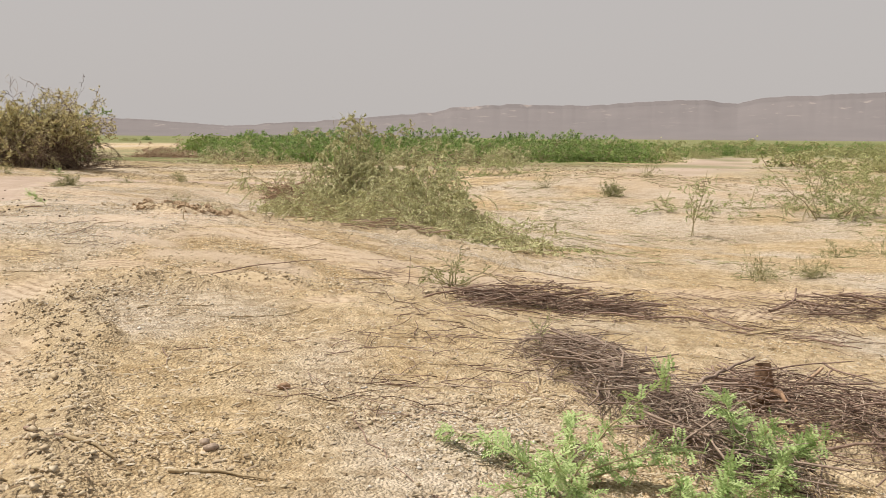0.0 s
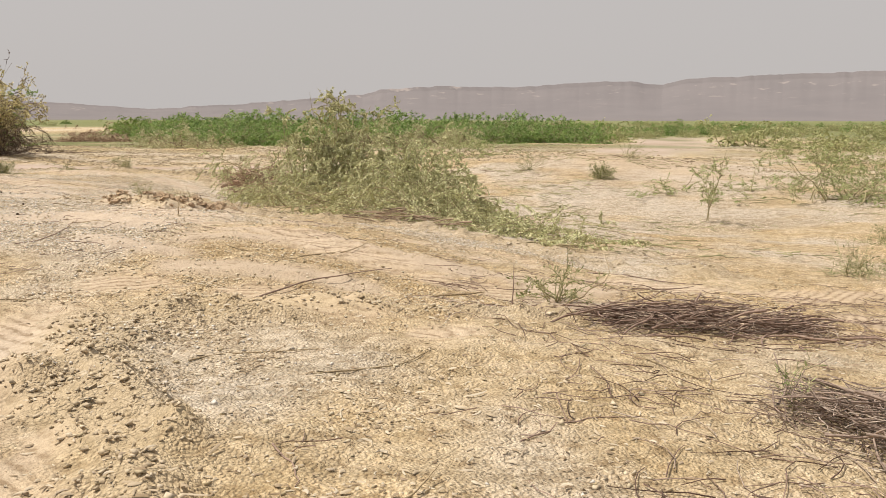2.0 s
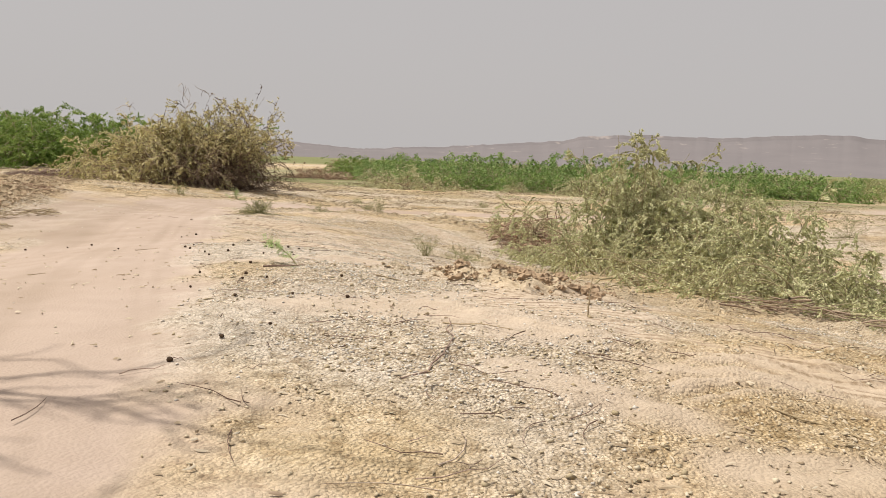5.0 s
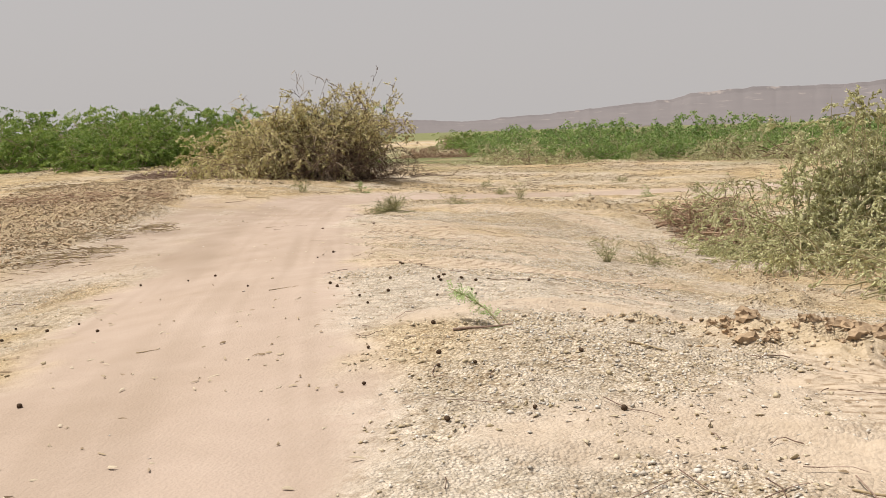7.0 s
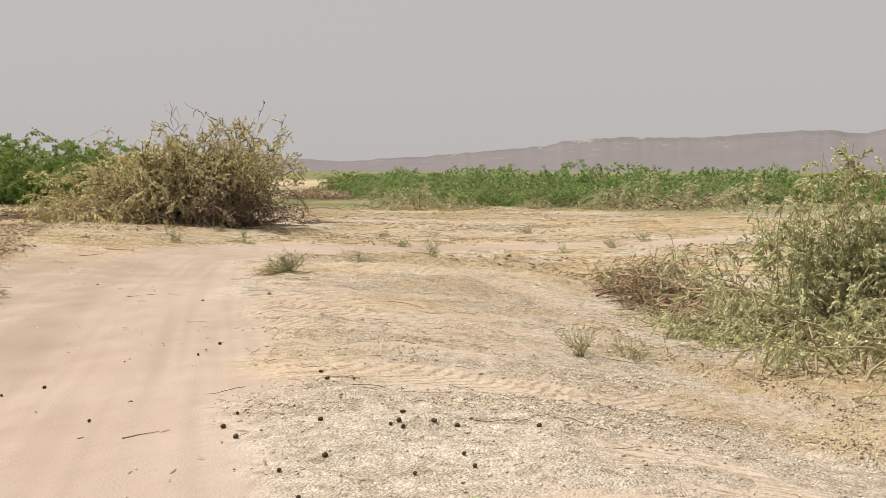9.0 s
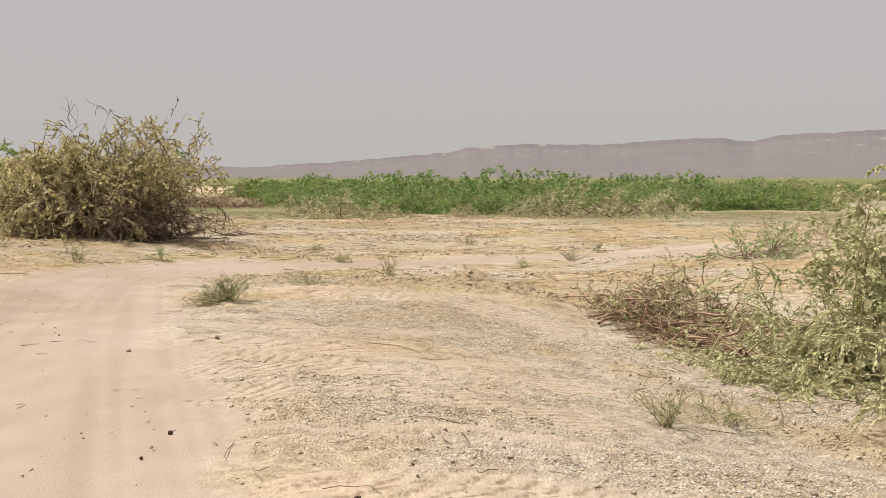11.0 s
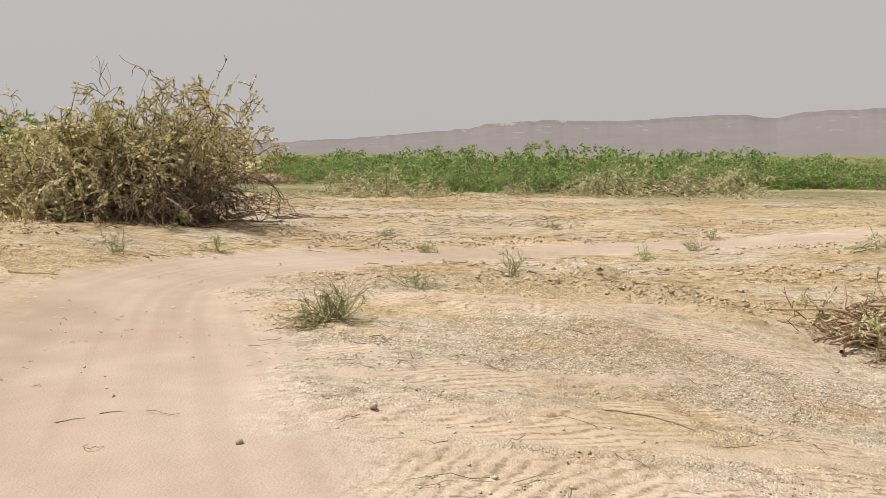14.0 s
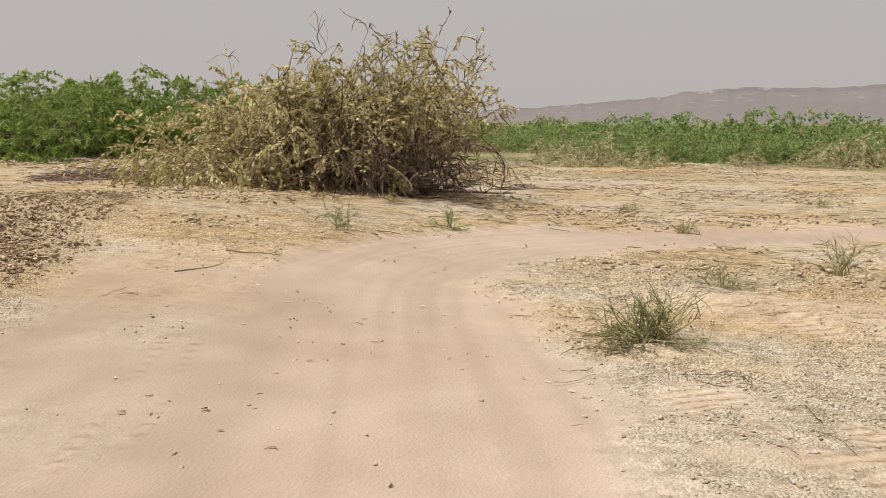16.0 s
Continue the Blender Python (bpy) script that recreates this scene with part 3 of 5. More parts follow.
def leaflets(pos, way, length, width, rng):
    """Lens-shaped leaves, slightly folded along the middle."""
    n = len(pos)
    way = unit(way)
    side = unit(np.cross(way, rng.normal(0, 1, (n, 3))))
    up = np.cross(side, way)
    length = np.broadcast_to(length, (n,))[:, None]
    width = np.broadcast_to(width, (n,))[:, None]
    a = pos
    b = pos + way * length * 0.5 + side * width * 0.5 + up * width * 0.15
    c = pos + way * length
    d = pos + way * length * 0.5 - side * width * 0.5 + up * width * 0.15
    v = np.stack([a, b, c, d], 1).reshape(-1, 3)
    return v, np.arange(n * 4).reshape(n, 4)


def along(paths, rng, count, lo=0.2, hi=1.0):
    """Random points and directions on paths: count on each."""
    n, k, _ = paths.shape
    s = rng.uniform(lo, hi, (n, count)) * (k - 1.001)
    i = s.astype(int)
    f = (s - i)[..., None]
    rows = np.arange(n)[:, None]
    p = paths[rows, i] * (1 - f) + paths[rows, i + 1] * f
    return p.reshape(-1, 3), unit(paths[rows, i + 1] - paths[rows, i]).reshape(-1, 3)


def sprigs(paths, rng, count, length, width, lo=0.1, spread=0.5):
    """Leaflets set along twigs."""
    p, d = along(paths, rng, count, lo)
    w = unit(d * 0.6 + rng.normal(0, spread, d.shape))
    return leaflets(p, w, length * rng.uniform(0.6, 1.4, len(p)), width * rng.uniform(0.7, 1.3, len(p)), rng)


def strands(paths, rng, count, length, width, lo=0.1, hug=0.3):
    """Curled leaves hugging each twig, with one tone for all the leaves of a twig: the geometry and the tones."""
    p, d = along(paths, rng, count, lo)
    w = unit(d * 0.7 + rng.normal(0, hug, d.shape) + np.array([0.0, 0.0, -0.15]))
    p = p + rng.normal(0, width * 0.35, p.shape)
    geo = leaflets(p, w, length * rng.uniform(0.6, 1.4, len(p)), width * rng.uniform(0.7, 1.3, len(p)), rng)
    return geo, np.repeat(rng.random(len(paths)), count * 4)


def toned(ob, tones):
    ob.data.attributes.new("tone", "FLOAT", "POINT").data.foreach_set("value", np.ascontiguousarray(tones, np.float32))
    return ob


def fronds(paths, rng, pairs, length, width):
    """Feathery leaves: leaflets in two rows along each frond."""
    n, k, _ = paths.shape
    s = (np.arange(pairs) + 0.6) / pairs * (k - 1.001)
    i = s.astype(int)
    f = (s - i)[None, :, None]
    p = paths[:, i] * (1 - f) + paths[:, i + 1] * f
    d = unit(paths[:, i + 1] - paths[:, i])
    side = unit(np.cross(d, np.array([0.0, 0.0, 1.0]) + rng.normal(0, 0.3, (n, 1, 3))))
    out = []
    for sign in (-1, 1):
        w = unit(side * sign + d * 0.45 + rng.normal(0, 0.12, d.shape))
        ln = length * rng.uniform(0.75, 1.2, (n, pairs, 1))
        v = np.stack([p, p + w * ln * 0.5 + d * width * 0.5, p + w * ln, p + w * ln * 0.5 - d * width * 0.5], 2)
        out.append((v.reshape(-1, 3), np.arange(n * pairs * 4).reshape(-1, 4)))
    return joined(out)


def dome(rng, n, tilt=(0.15, 1.0)):
    """Directions fanning out from the ground: tilt 0 is upright, 1 lies flat."""
    a = rng.uniform(0, 2 * math.pi, n)
    e = rng.uniform(tilt[0], tilt[1], n) * math.pi / 2
    return np.stack([np.cos(a) * np.sin(e), np.sin(a) * np.sin(e), np.cos(e)], 1)


# ---------------------------------------------------------------- ground, hills
def axis(fine0, fine1, step, lo, hi, grow=1.13):
    mid = list(np.arange(fine0, fine1, step))
    up, s = [], step
    while (up[-1] if up else fine1) < hi:
        s *= grow
        up.append((up[-1] if up else mid[-1]) + s)
    down, s = [], step
    while (down[-1] if down else fine0) > lo:
        s *= grow
        down.append((down[-1] if down else mid[0]) - s)
    return np.array(down[::-1] + mid + up)


GX, GY = axis(-23.0, 5.0, 0.055, -4500, 4500), axis(2.5, 33.5, 0.055, -1500, 4600)
XX, YY = np.meshgrid(GX, GY, indexing="ij")
HH, TRK, TYR, CLD, RUT, RUN, RDG = relief(XX.ravel(), YY.ravel(), True)
idx = np.arange(len(GX) * len(GY)).reshape(len(GX), len(GY))
ground_quads = np.stack([idx[:-1, :-1], idx[1:, :-1], idx[1:, 1:], idx[:-1, 1:]], -1).reshape(-1, 4)
ground_me = np_mesh("ground", np.stack([XX.ravel(), YY.ravel(), HH], 1), ground_quads)
ground_me.polygons.foreach_set("use_smooth", np.ones(len(ground_quads), bool))
xr, yr = XX.ravel(), YY.ravel()
NAR, NAR_RUN = narrow(xr, yr)
RUN = np.where(NAR > 0.02, NAR_RUN, RUN)
greyness = grey_at(xr, yr)
bare = bare_at(xr, yr) + 0.7 * np.exp(-((xr - 8) ** 2 / 16 + (yr - 33) ** 2 / 20)) + 1.2 * np.exp(-((xr - 7.4) ** 2 / 3 + (yr - 39.6) ** 2 / 4))
bare += smooth(0.3, 0.6, vnoise(xr / 7, yr / 2.2, 37) + 0.3 * vnoise(xr / 2, yr / 0.9, 38)) * smooth(33, 40, yr) * 0.3
swept = np.clip(np.maximum(np.maximum(0.45 * TYR, 1.0 * RDG), bare * 0.95) * (1 - TRK) * (0.8 + 0.3 * vnoise(xr / 0.25, yr / 0.12, 64)), 0, 1)
pale = np.clip(np.maximum(TRK, np.maximum(0.5 * TYR, swept)), 0, 1)
litter = np.clip((1 - pale) * (0.48 + 0.5 * smooth(-0.4, 0.4, vnoise(xr / 1.6, yr / 1.6, 33) + 0.5 * vnoise(xr / 0.55, yr / 0.45, 36))), 0, 1)
dist = np.hypot(xr, yr)
growth = smooth(-0.15, 0.45, vnoise(xr / 9, yr / 5, 34) + 0.4 * vnoise(xr / 2.5, yr / 2, 35)) * smooth(46, 80, dist)
growth = np.maximum(growth, smooth(85, 140, dist) * 0.95)
straw_field = np.exp(-((xr + 70) ** 2 / 1600 + (yr - 190) ** 2 / 5000))
growth *= 1 - np.clip(1.4 * straw_field, 0, 1)
field = 0.35 + 0.65 * smooth(28, 36, yr + 0.3 * np.maximum(xr, 0))
for key, values in (("rut", RUT), ("run", RUN), ("tyre", np.maximum(0.8 * TYR * (1 - TRK), NAR)), ("field", field), ("swept", swept), ("track", pale), ("grey", greyness), ("litter", litter), ("clod", np.clip(CLD, 0, 1) * 0.75), ("growth", growth)):
    ground_me.attributes.new(key, "FLOAT", "POINT").data.foreach_set("value", np.ascontiguousarray(values, np.float32))
ground_me.materials.append(SOIL)
tagged(new("ground", ground_me), "dry cleared earth with a pale sandy track", "ground", kind="structure")

CREST_AZ = [-60, -40, -30, -21, -17.8, -14.4, -10.2, -6.5, -3.6, -1.1, 0.0, 3.7, 8.4, 11.2, 13.7, 16.0, 17.9, 19.4, 22.5, 26.0, 32.0, 42.0, 60.0]
CREST_EL = [0.3, 0.6, 1.0, 1.06, 0.90, 0.66, 0.90, 1.17, 1.42, 1.64, 1.92, 2.16, 2.07, 2.25, 2.42, 2.41, 2.19, 2.56, 2.66, 2.78, 2.9, 3.0, 2.6]


def hills():
    az = np.radians(np.arange(-60, 60.01, 0.12))
    deg = np.degrees(az)
    el = np.interp(deg, CREST_AZ, CREST_EL) + 0.035 * vnoise(deg * 1.6, deg * 0, 41) + 0.018 * vnoise(deg * 5, deg * 0, 42)
    crest = 3000 * np.tan(np.radians(el))
    rows = []
    steps = [(-0.02, 2100), (0.03, 2200), (0.12, 2350), (0.25, 2500), (0.42, 2650), (0.60, 2780), (0.76, 2880), (0.86, 2930), (0.90, 2955), (1.0, 2965), (1.0, 3050), (0.9, 3300), (0.0, 3900)]
    for f, d in steps:
        wob = 7 * vnoise(deg * 0.9, deg * 0 + d / 400, 43) * (0.1 < f < 0.8)
        dd = d + wob + 2 * vnoise(deg * 3, deg * 0, 44)
        z = crest * f * (1 + 0.008 * vnoise(deg * 2.5, deg * 0 + d / 150, 45) * (0.05 < f < 0.8)) - 2
        rows.append(np.stack([np.sin(az) * dd, np.cos(az) * dd, z], 1))
    v = np.stack(rows, 1)
    n, k, _ = v.shape
    ids = np.arange(n * k).reshape(n, k)
    q = np.stack([ids[:-1, :-1], ids[1:, :-1], ids[1:, 1:], ids[:-1, 1:]], -1).reshape(-1, 4)
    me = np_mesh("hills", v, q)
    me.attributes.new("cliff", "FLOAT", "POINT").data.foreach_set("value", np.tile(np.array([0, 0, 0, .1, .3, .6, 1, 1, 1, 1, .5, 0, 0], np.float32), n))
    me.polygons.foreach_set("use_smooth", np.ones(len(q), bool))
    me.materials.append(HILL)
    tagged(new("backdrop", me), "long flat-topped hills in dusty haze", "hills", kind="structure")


hills()


# ---------------------------------------------------------------- bushes
def heap(name, x, y, z, size, seed, label, category, leafmat, stemmat, stems, twigs, leaves, leaf=(0.05, 0.02), tilt=(0.1, 1.0), droop=0.12,
         plume=None, thick=0.03, group="", rz=0.0, twig_len=0.5, inner=None, centre_spread=0.35, split=True, wander=0.16, fine_r=0.006, bare=0.0, side_r=0.32, main_droop=None, curl=0.22, tight=0.48, sub=3, hug=0.3, flat=1.0, top=9.0):
    """A bush, standing or felled: main stems fanning from the base, side branches, twigs, and leaves along the twigs. size: half widths and height."""
    rng = np.random.default_rng(seed)
    ob = thing(name, x, y, z, label, category, group, rz)
    sx, sy, sz = size
    way = dome(rng, stems, tilt=tilt)
    extra = 0
    base = rng.normal(0, centre_spread, (stems, 3)) * np.array([sx, sy, 0.0])
    reach = 1.0 / np.sqrt((way[:, 0] / sx) ** 2 + (way[:, 1] / sy) ** 2 + (way[:, 2] / sz) ** 2)
    length = reach * rng.uniform(0.75, 1.12, stems)
    for p in plume or ():
        n = p["n"]
        s = slice(extra, extra + n)
        way[s] = unit(np.array(p["way"]) + rng.normal(0, p["fan"], (n, 3)))
        length[s] = p["length"] * rng.uniform(0.38, 1.0, n)
        base[s] = np.array(p["at"]) + rng.normal(0, p["spread"], (n, 3)) * np.array([1, 1, 0.3])
        extra += n
    main = curves(base, way, length, 8, rng, np.where(np.arange(stems) < extra, 0.1 * droop, droop if main_droop is None else main_droop), np.where(np.arange(stems) < extra, 0.4 * wander, wander)[:, None], 0.02)
    thickness = thick * rng.uniform(0.5, 1.1, stems) * np.where(np.arange(stems) < extra, 0.6, 1.0)
    p, d = along(main, rng, max(2, twigs // stems // 3), 0.25)
    short = np.where(np.repeat(np.arange(stems), len(p) // stems) < extra, tight, 1.0)
    turn = unit((d + rng.normal(0, 0.7, d.shape)) * np.array([1.0, 1.0, flat]))
    if droop > 0.1:      # wilted side twigs hang, none stands up
        turn[:, 2] = np.where(short == 1.0, np.minimum(turn[:, 2], 0.35), turn[:, 2])
    side = curves(p, turn, rng.uniform(0.5, 1.3, len(p)) * twig_len * 1.8 * short, 6, rng, droop, curl, 0.02)
    p, d = along(side, rng, sub, 0.15)
    fine = curves(p, unit((d + rng.normal(0, 0.6, d.shape)) * np.array([1.0, 1.0, flat])), rng.uniform(0.4, 1.3, len(p)) * twig_len * np.repeat(short, sub), 5, rng, droop * 1.5, 0.14, 0.02)
    if split:
        for i in range(stems):
            part("branch", tubes(main[i:i + 1], thickness[i:i + 1], thickness[i:i + 1] * 0.25, 5), stemmat, ob)
        tagged(part("twigwork", joined([tubes(side, thick * side_r, thick * side_r * 0.4, 3), tubes(fine, fine_r, fine_r * 0.5, 3)]), stemmat if inner is None else inner, ob), kind="stuff")
    else:
        tagged(part("trunk", joined([tubes(main, thickness, thickness * 0.25, 4), tubes(side, thick * 0.32, thick * 0.12, 3)]), stemmat, ob), kind="stuff")
    if leaves:
        per = max(1, leaves // (len(fine) + len(side) // 2))
        if bare:      # the lower branches have lost their leaves
            fine, side = (w[w[..., 2].mean(1) + rng.normal(0, 0.12, len(w)) * sz > bare * sz] for w in (fine, side))
        if top < 9:      # so have the tips that stand out at the top
            fine, side = (w[w[..., 2].mean(1) + rng.normal(0, 0.1, len(w)) * sz < top * sz] for w in (fine, side))
        (ga, ta), (gb, tb) = strands(fine, rng, per, leaf[0], leaf[1], 0.05, hug), strands(side, rng, max(1, per // 2), leaf[0], leaf[1], 0.4, hug)
        tagged(toned(part("foliage" if split else "crown", joined([ga, gb]), leafmat, ob), np.concatenate([ta, tb])), kind="stuff" if split else "")
    return ob


# felled, wilting mesquite in the hollow beside the track
heap("felled_bush", -1.9, 22.2, -0.64, (2.8, 3.6, 1.3), 11, "felled grey-green mesquite bush wilting on bare earth", "bush", LEAF_WILT, GREENSTEM, 235, 4300, 178000,
     (0.05, 0.025), (0.3, 1.0), 0.16, [dict(n=52, at=(-0.78, 2.53, 0.2), way=(0.0, 0.0, 1.0), fan=0.15, spread=0.46, length=2.59),
                                        dict(n=8, at=(-1.2, 2.0, 0.2), way=(-0.45, 0.1, 0.6), fan=0.2, spread=0.35, length=0.95),
                                        dict(n=30, at=(0.2, 1.7, 0.2), way=(0.2, -0.1, 0.95), fan=0.16, spread=0.5, length=1.65),
                                        dict(n=22, at=(1.0, -0.4, 0.1), way=(0.1, -0.2, 0.9), fan=0.35, spread=0.65, length=1.25), dict(n=16, at=(1.5, -2.2, 0.1), way=(0.1, -0.3, 0.8), fan=0.4, spread=0.6, length=0.9)],
     0.024, twig_len=0.5, tight=0.42, hug=0.24)
heap("felled_bush", -3.55, 24.9, -0.66, (1.35, 2.1, 1.05), 16, "felled leafy grey-green mesquite with dark gaps", "bush", LEAF_WILT, GREENSTEM, 80, 1500, 58000,
     (0.05, 0.025), (0.3, 1.0), 0.16, None, 0.024, twig_len=0.45, hug=0.24)
heap("felled_bush", -0.8, 19.6, -0.6, (1.5, 1.9, 0.95), 17, "felled pale grey-green mesquite lying on its side", "bush", LEAF_WILT, GREENSTEM, 80, 1500, 55000,
     (0.05, 0.025), (0.3, 1.0), 0.16, None, 0.024, twig_len=0.45, hug=0.24)
heap("felled_bush", -4.6, 28.1, -0.62, (1.15, 1.7, 0.72), 12, "low felled mesquite with exposed reddish-brown cut stems", "bush", LEAF_WILT, REDWOOD, 50, 1200, 15000,
     (0.055, 0.03), (0.4, 1.0), 0.14, [dict(n=12, at=(-0.9, 0.6, 0.3), way=(0.8, -0.5, 0.10), fan=0.2, spread=0.3, length=1.7)], 0.04, twig_len=0.4, inner=REDWOOD, fine_r=0.009, bare=0.25, curl=0.34)
heap("felled_branch", 0.2, 17.7, -0.56, (0.85, 2.5, 0.5), 13, "leafy green branch trailing on the ground", "branch", LEAF_WILT, GREENSTEM, 30, 540, 13000,
     (0.058, 0.032), (0.65, 1.0), 0.15, None, 0.02, rz=18, twig_len=0.4)
heap("brush_heap", -20.9, 39.8, 0.02, (1.95, 2.2, 2.5), 14, "tall heap of cut thorn bush with yellowing leaves hanging in strands", "bush", LEAF_YELLOW, CUTWOOD, 150, 2400, 62000,
     (0.10, 0.06), (0.05, 0.9), 0.16, [dict(n=9, at=(0.6, -0.6, 1.4), way=(0.05, 0.0, 1.0), fan=0.22, spread=0.5, length=1.8)], 0.022, twig_len=0.8, inner=CUTWOOD, centre_spread=0.42, wander=0.18,
     fine_r=0.012, bare=0.05, side_r=0.5, main_droop=0.10, curl=0.3, hug=0.22, top=1.1)
heap("brush_heap", -18.5, 39.8, -0.06, (2.0, 2.3, 2.45), 15, "heap of tangled bare brown branches with few leaves", "bush", LEAF_YELLOW, SHADED_TANGLE, 190, 3800, 46000,
     (0.09, 0.056), (0.05, 0.85), 0.09, [dict(n=34, at=(0.0, -0.4, 0.6), way=(0.34, 0.0, 1.0), fan=0.13, spread=0.6, length=3.6), dict(n=9, at=(0.9, -0.8, 0.7), way=(0.75, 0.0, 0.8), fan=0.18, spread=0.3, length=2.4)],
     0.022, twig_len=0.65, inner=SHADED_TANGLE, centre_spread=0.42, wander=0.2, fine_r=0.012, bare=0.55, side_r=0.55, main_droop=0.10, curl=0.36, tight=0.7, hug=0.22, top=1.42)


def low_plant(name, x, y, r, h, seed, label, leafmat, stems=26, leaves=500, leaf=(0.04, 0.014), stemmat=None, category="plant", thick=0.006, group="", tilt=(0.05, 0.85)):
    """A tuft, weed or seedling: thin stems from one root with small leaves."""
    rng = np.random.default_rng(seed)
    ob = thing(name, x, y, ground_z(x, y) - 0.015, label, category, group)
    way = dome(rng, stems, tilt=tilt)
    reach = 1.0 / np.sqrt((way[:, 0] / r) ** 2 + (way[:, 1] / r) ** 2 + (way[:, 2] / h) ** 2)
    main = curves(rng.normal(0, 0.1 * r, (stems, 3)) * np.array([1, 1, 0]), way, reach * rng.uniform(0.7, 1.1, stems), 7, rng, 0.04, 0.22, 0.005)
    p, d = along(main, rng, 5, 0.3)
    side = curves(p, unit(d + rng.normal(0, 0.6, d.shape)), rng.uniform(0.15, 0.4, len(p)) * max(r, h), 5, rng, 0.05, 0.2, 0.005)
    tagged(part("stem", joined([tubes(main, thick, thick * 0.4, 4), tubes(side, thick * 0.55, thick * 0.3, 3)]), stemmat or GREENSTEM, ob), kind="stuff")
    if leaves:
        per = max(1, leaves // len(side))
        tagged(part("foliage", joined([sprigs(side, rng, per, leaf[0], leaf[1]), sprigs(main, rng, per, leaf[0], leaf[1], 0.3)]), leafmat, ob), kind="stuff")
    return ob


TUFT_STEM = island_material("tuft_stems", [(0.0, (0.22, 0.215, 0.11)), (0.5, (0.36, 0.34, 0.18)), (1.0, (0.50, 0.45, 0.27))], 0.8, 0.2)
low_plant("shrublet", -11.8, 26.85, 0.56, 0.36, 31, "low twiggy grey-green shrublet at the track edge", LEAF_DULL, 62, 260, (0.032, 0.013), SHRUBSTEM, "shrub", 0.0085, "", (0.05, 0.95))
for i, (px, py, pr, ph, words) in enumerate([(-9.7, 31.2, 0.30, 0.62, "sparse upright weed on a mound of loose earth"), (-11.1, 29.9, 0.55, 0.28, "low sprawling green weed with bare twigs"),
                                             (-6.7, 36.6, 0.35, 0.42, "small grey-green tuft beside the track"), (-5.2, 38.5, 0.5, 0.25, "low pale green tuft beside the track"),
                                             (-16.4, 32.1, 0.40, 0.42, "pale straw-coloured grass tuft"), (-15.1, 33.6, 0.38, 0.36, "small pale green weed at the track edge"),
                                             (-6.55, 21.1, 0.22, 0.45, "thin bare sapling with a few green shoots"), (-6.0, 21.4, 0.8, 0.14, "flattened trailing weed with bare twigs"),
                                             (-0.0, 9.7, 0.45, 0.40, "wiry grey-green weed beside a brush pile"),
                                             (3.4, 31.2, 0.7, 0.75, "thin green sapling on sandy ground"),
                                             (7.5, 33.5, 1.0, 0.75, "spreading green sapling on pale sand"), (4.8, 13.3, 0.9, 0.25, "flattened trailing green weed"),
                                             (5.8, 13.7, 0.8, 0.28, "flattened trailing green weed"), (8.0, 18.0, 0.5, 0.55, "dry brownish weed on sandy soil"), (9.2, 18.5, 0.6, 0.7, "dry brownish weed on sandy soil"),
                                                                                          (-11.4, 36.9, 0.3, 0.3, "small dry weed on bare earth"), (-4.0, 41.5, 0.35, 0.35, "small green weed on bare earth"),
                                             (-12.6, 40.0, 0.3, 0.3, "small dry weed on bare earth"), (-8.0, 44.0, 0.35, 0.3, "small dry weed on bare earth")]):
    low_plant("weed", px, py, pr, ph, 40 + i, words, LEAF_DULL if i not in (2, 5) else LEAF_FRESH, 16 if ph > 0.3 else 22, (70 if i in (0, 6) else 110 if i in (1, 7) else 320), (0.045, 0.013), TUFT_STEM, "weed", 0.006,
              "scattered weeds", (0.05, 0.45) if i in (0, 6) else (0.1, 0.95))


def seedling(x, y, seed, arms, size):
    """A mesquite seedling: a few arching shoots set with feathery leaves."""
    rng = np.random.default_rng(seed)
    ob = thing("seedling", x, y, ground_z(x, y) - 0.02, "bright green mesquite seedling beside dead brush", "seedling", "seedlings by the brush")
    way = dome(rng, arms, tilt=(0.35, 0.8))
    main = curves(np.zeros((arms, 3)), way, size * rng.uniform(0.7, 1.15, arms), 9, rng, 0.05, 0.1, 0.02)
    for i in range(arms):
        shoot = part("shoot", tubes(main[i:i + 1], 0.006, 0.002, 5), GREENSTEM, ob)
        p, d = along(main[i:i + 1], rng, 40, 0.1)
        fr = curves(p, unit(d * 0.55 + rng.normal(0, 0.7, d.shape) + np.array([0.0, 0.0, 0.15])), rng.uniform(0.07, 0.12, len(p)), 5, rng, 0.08, 0.08)
        tagged(part("foliage", fronds(fr, rng, 9, 0.025, 0.012), LEAF_FRESH, shoot), kind="stuff")


seedling(0.55, 4.05, 61, 9, 0.72)
seedling(1.62, 4.4, 62, 8, 0.5)
seedling(1.2, 3.7, 63, 4, 0.35)


def sprig(x, y, rz):
    rng = np.random.default_rng(64)
    ob = thing("sprig", x, y, ground_z(x, y) - 0.01, "lone leaning green sprig on gravelly ground", "sprig", rz=rz)
    main = curves([[0, 0, 0]], [[-0.6, 0.2, 0.75]], 0.5, 12, rng, 0.05, 0.05, 0.03)
    part("shoot", tubes(main, 0.008, 0.003, 5), GREENSTEM, ob)
    p, d = along(main, rng, 60, 0.0)
    q = curves(p, unit(d * 0.4 + rng.normal(0, 0.8, d.shape)), 0.075, 4, rng, 0.06, 0.08)
    tagged(part("foliage", fronds(q, rng, 7, 0.021, 0.009), LEAF_FRESH, ob), kind="stuff")


sprig(-6.66, 14.3, 0)

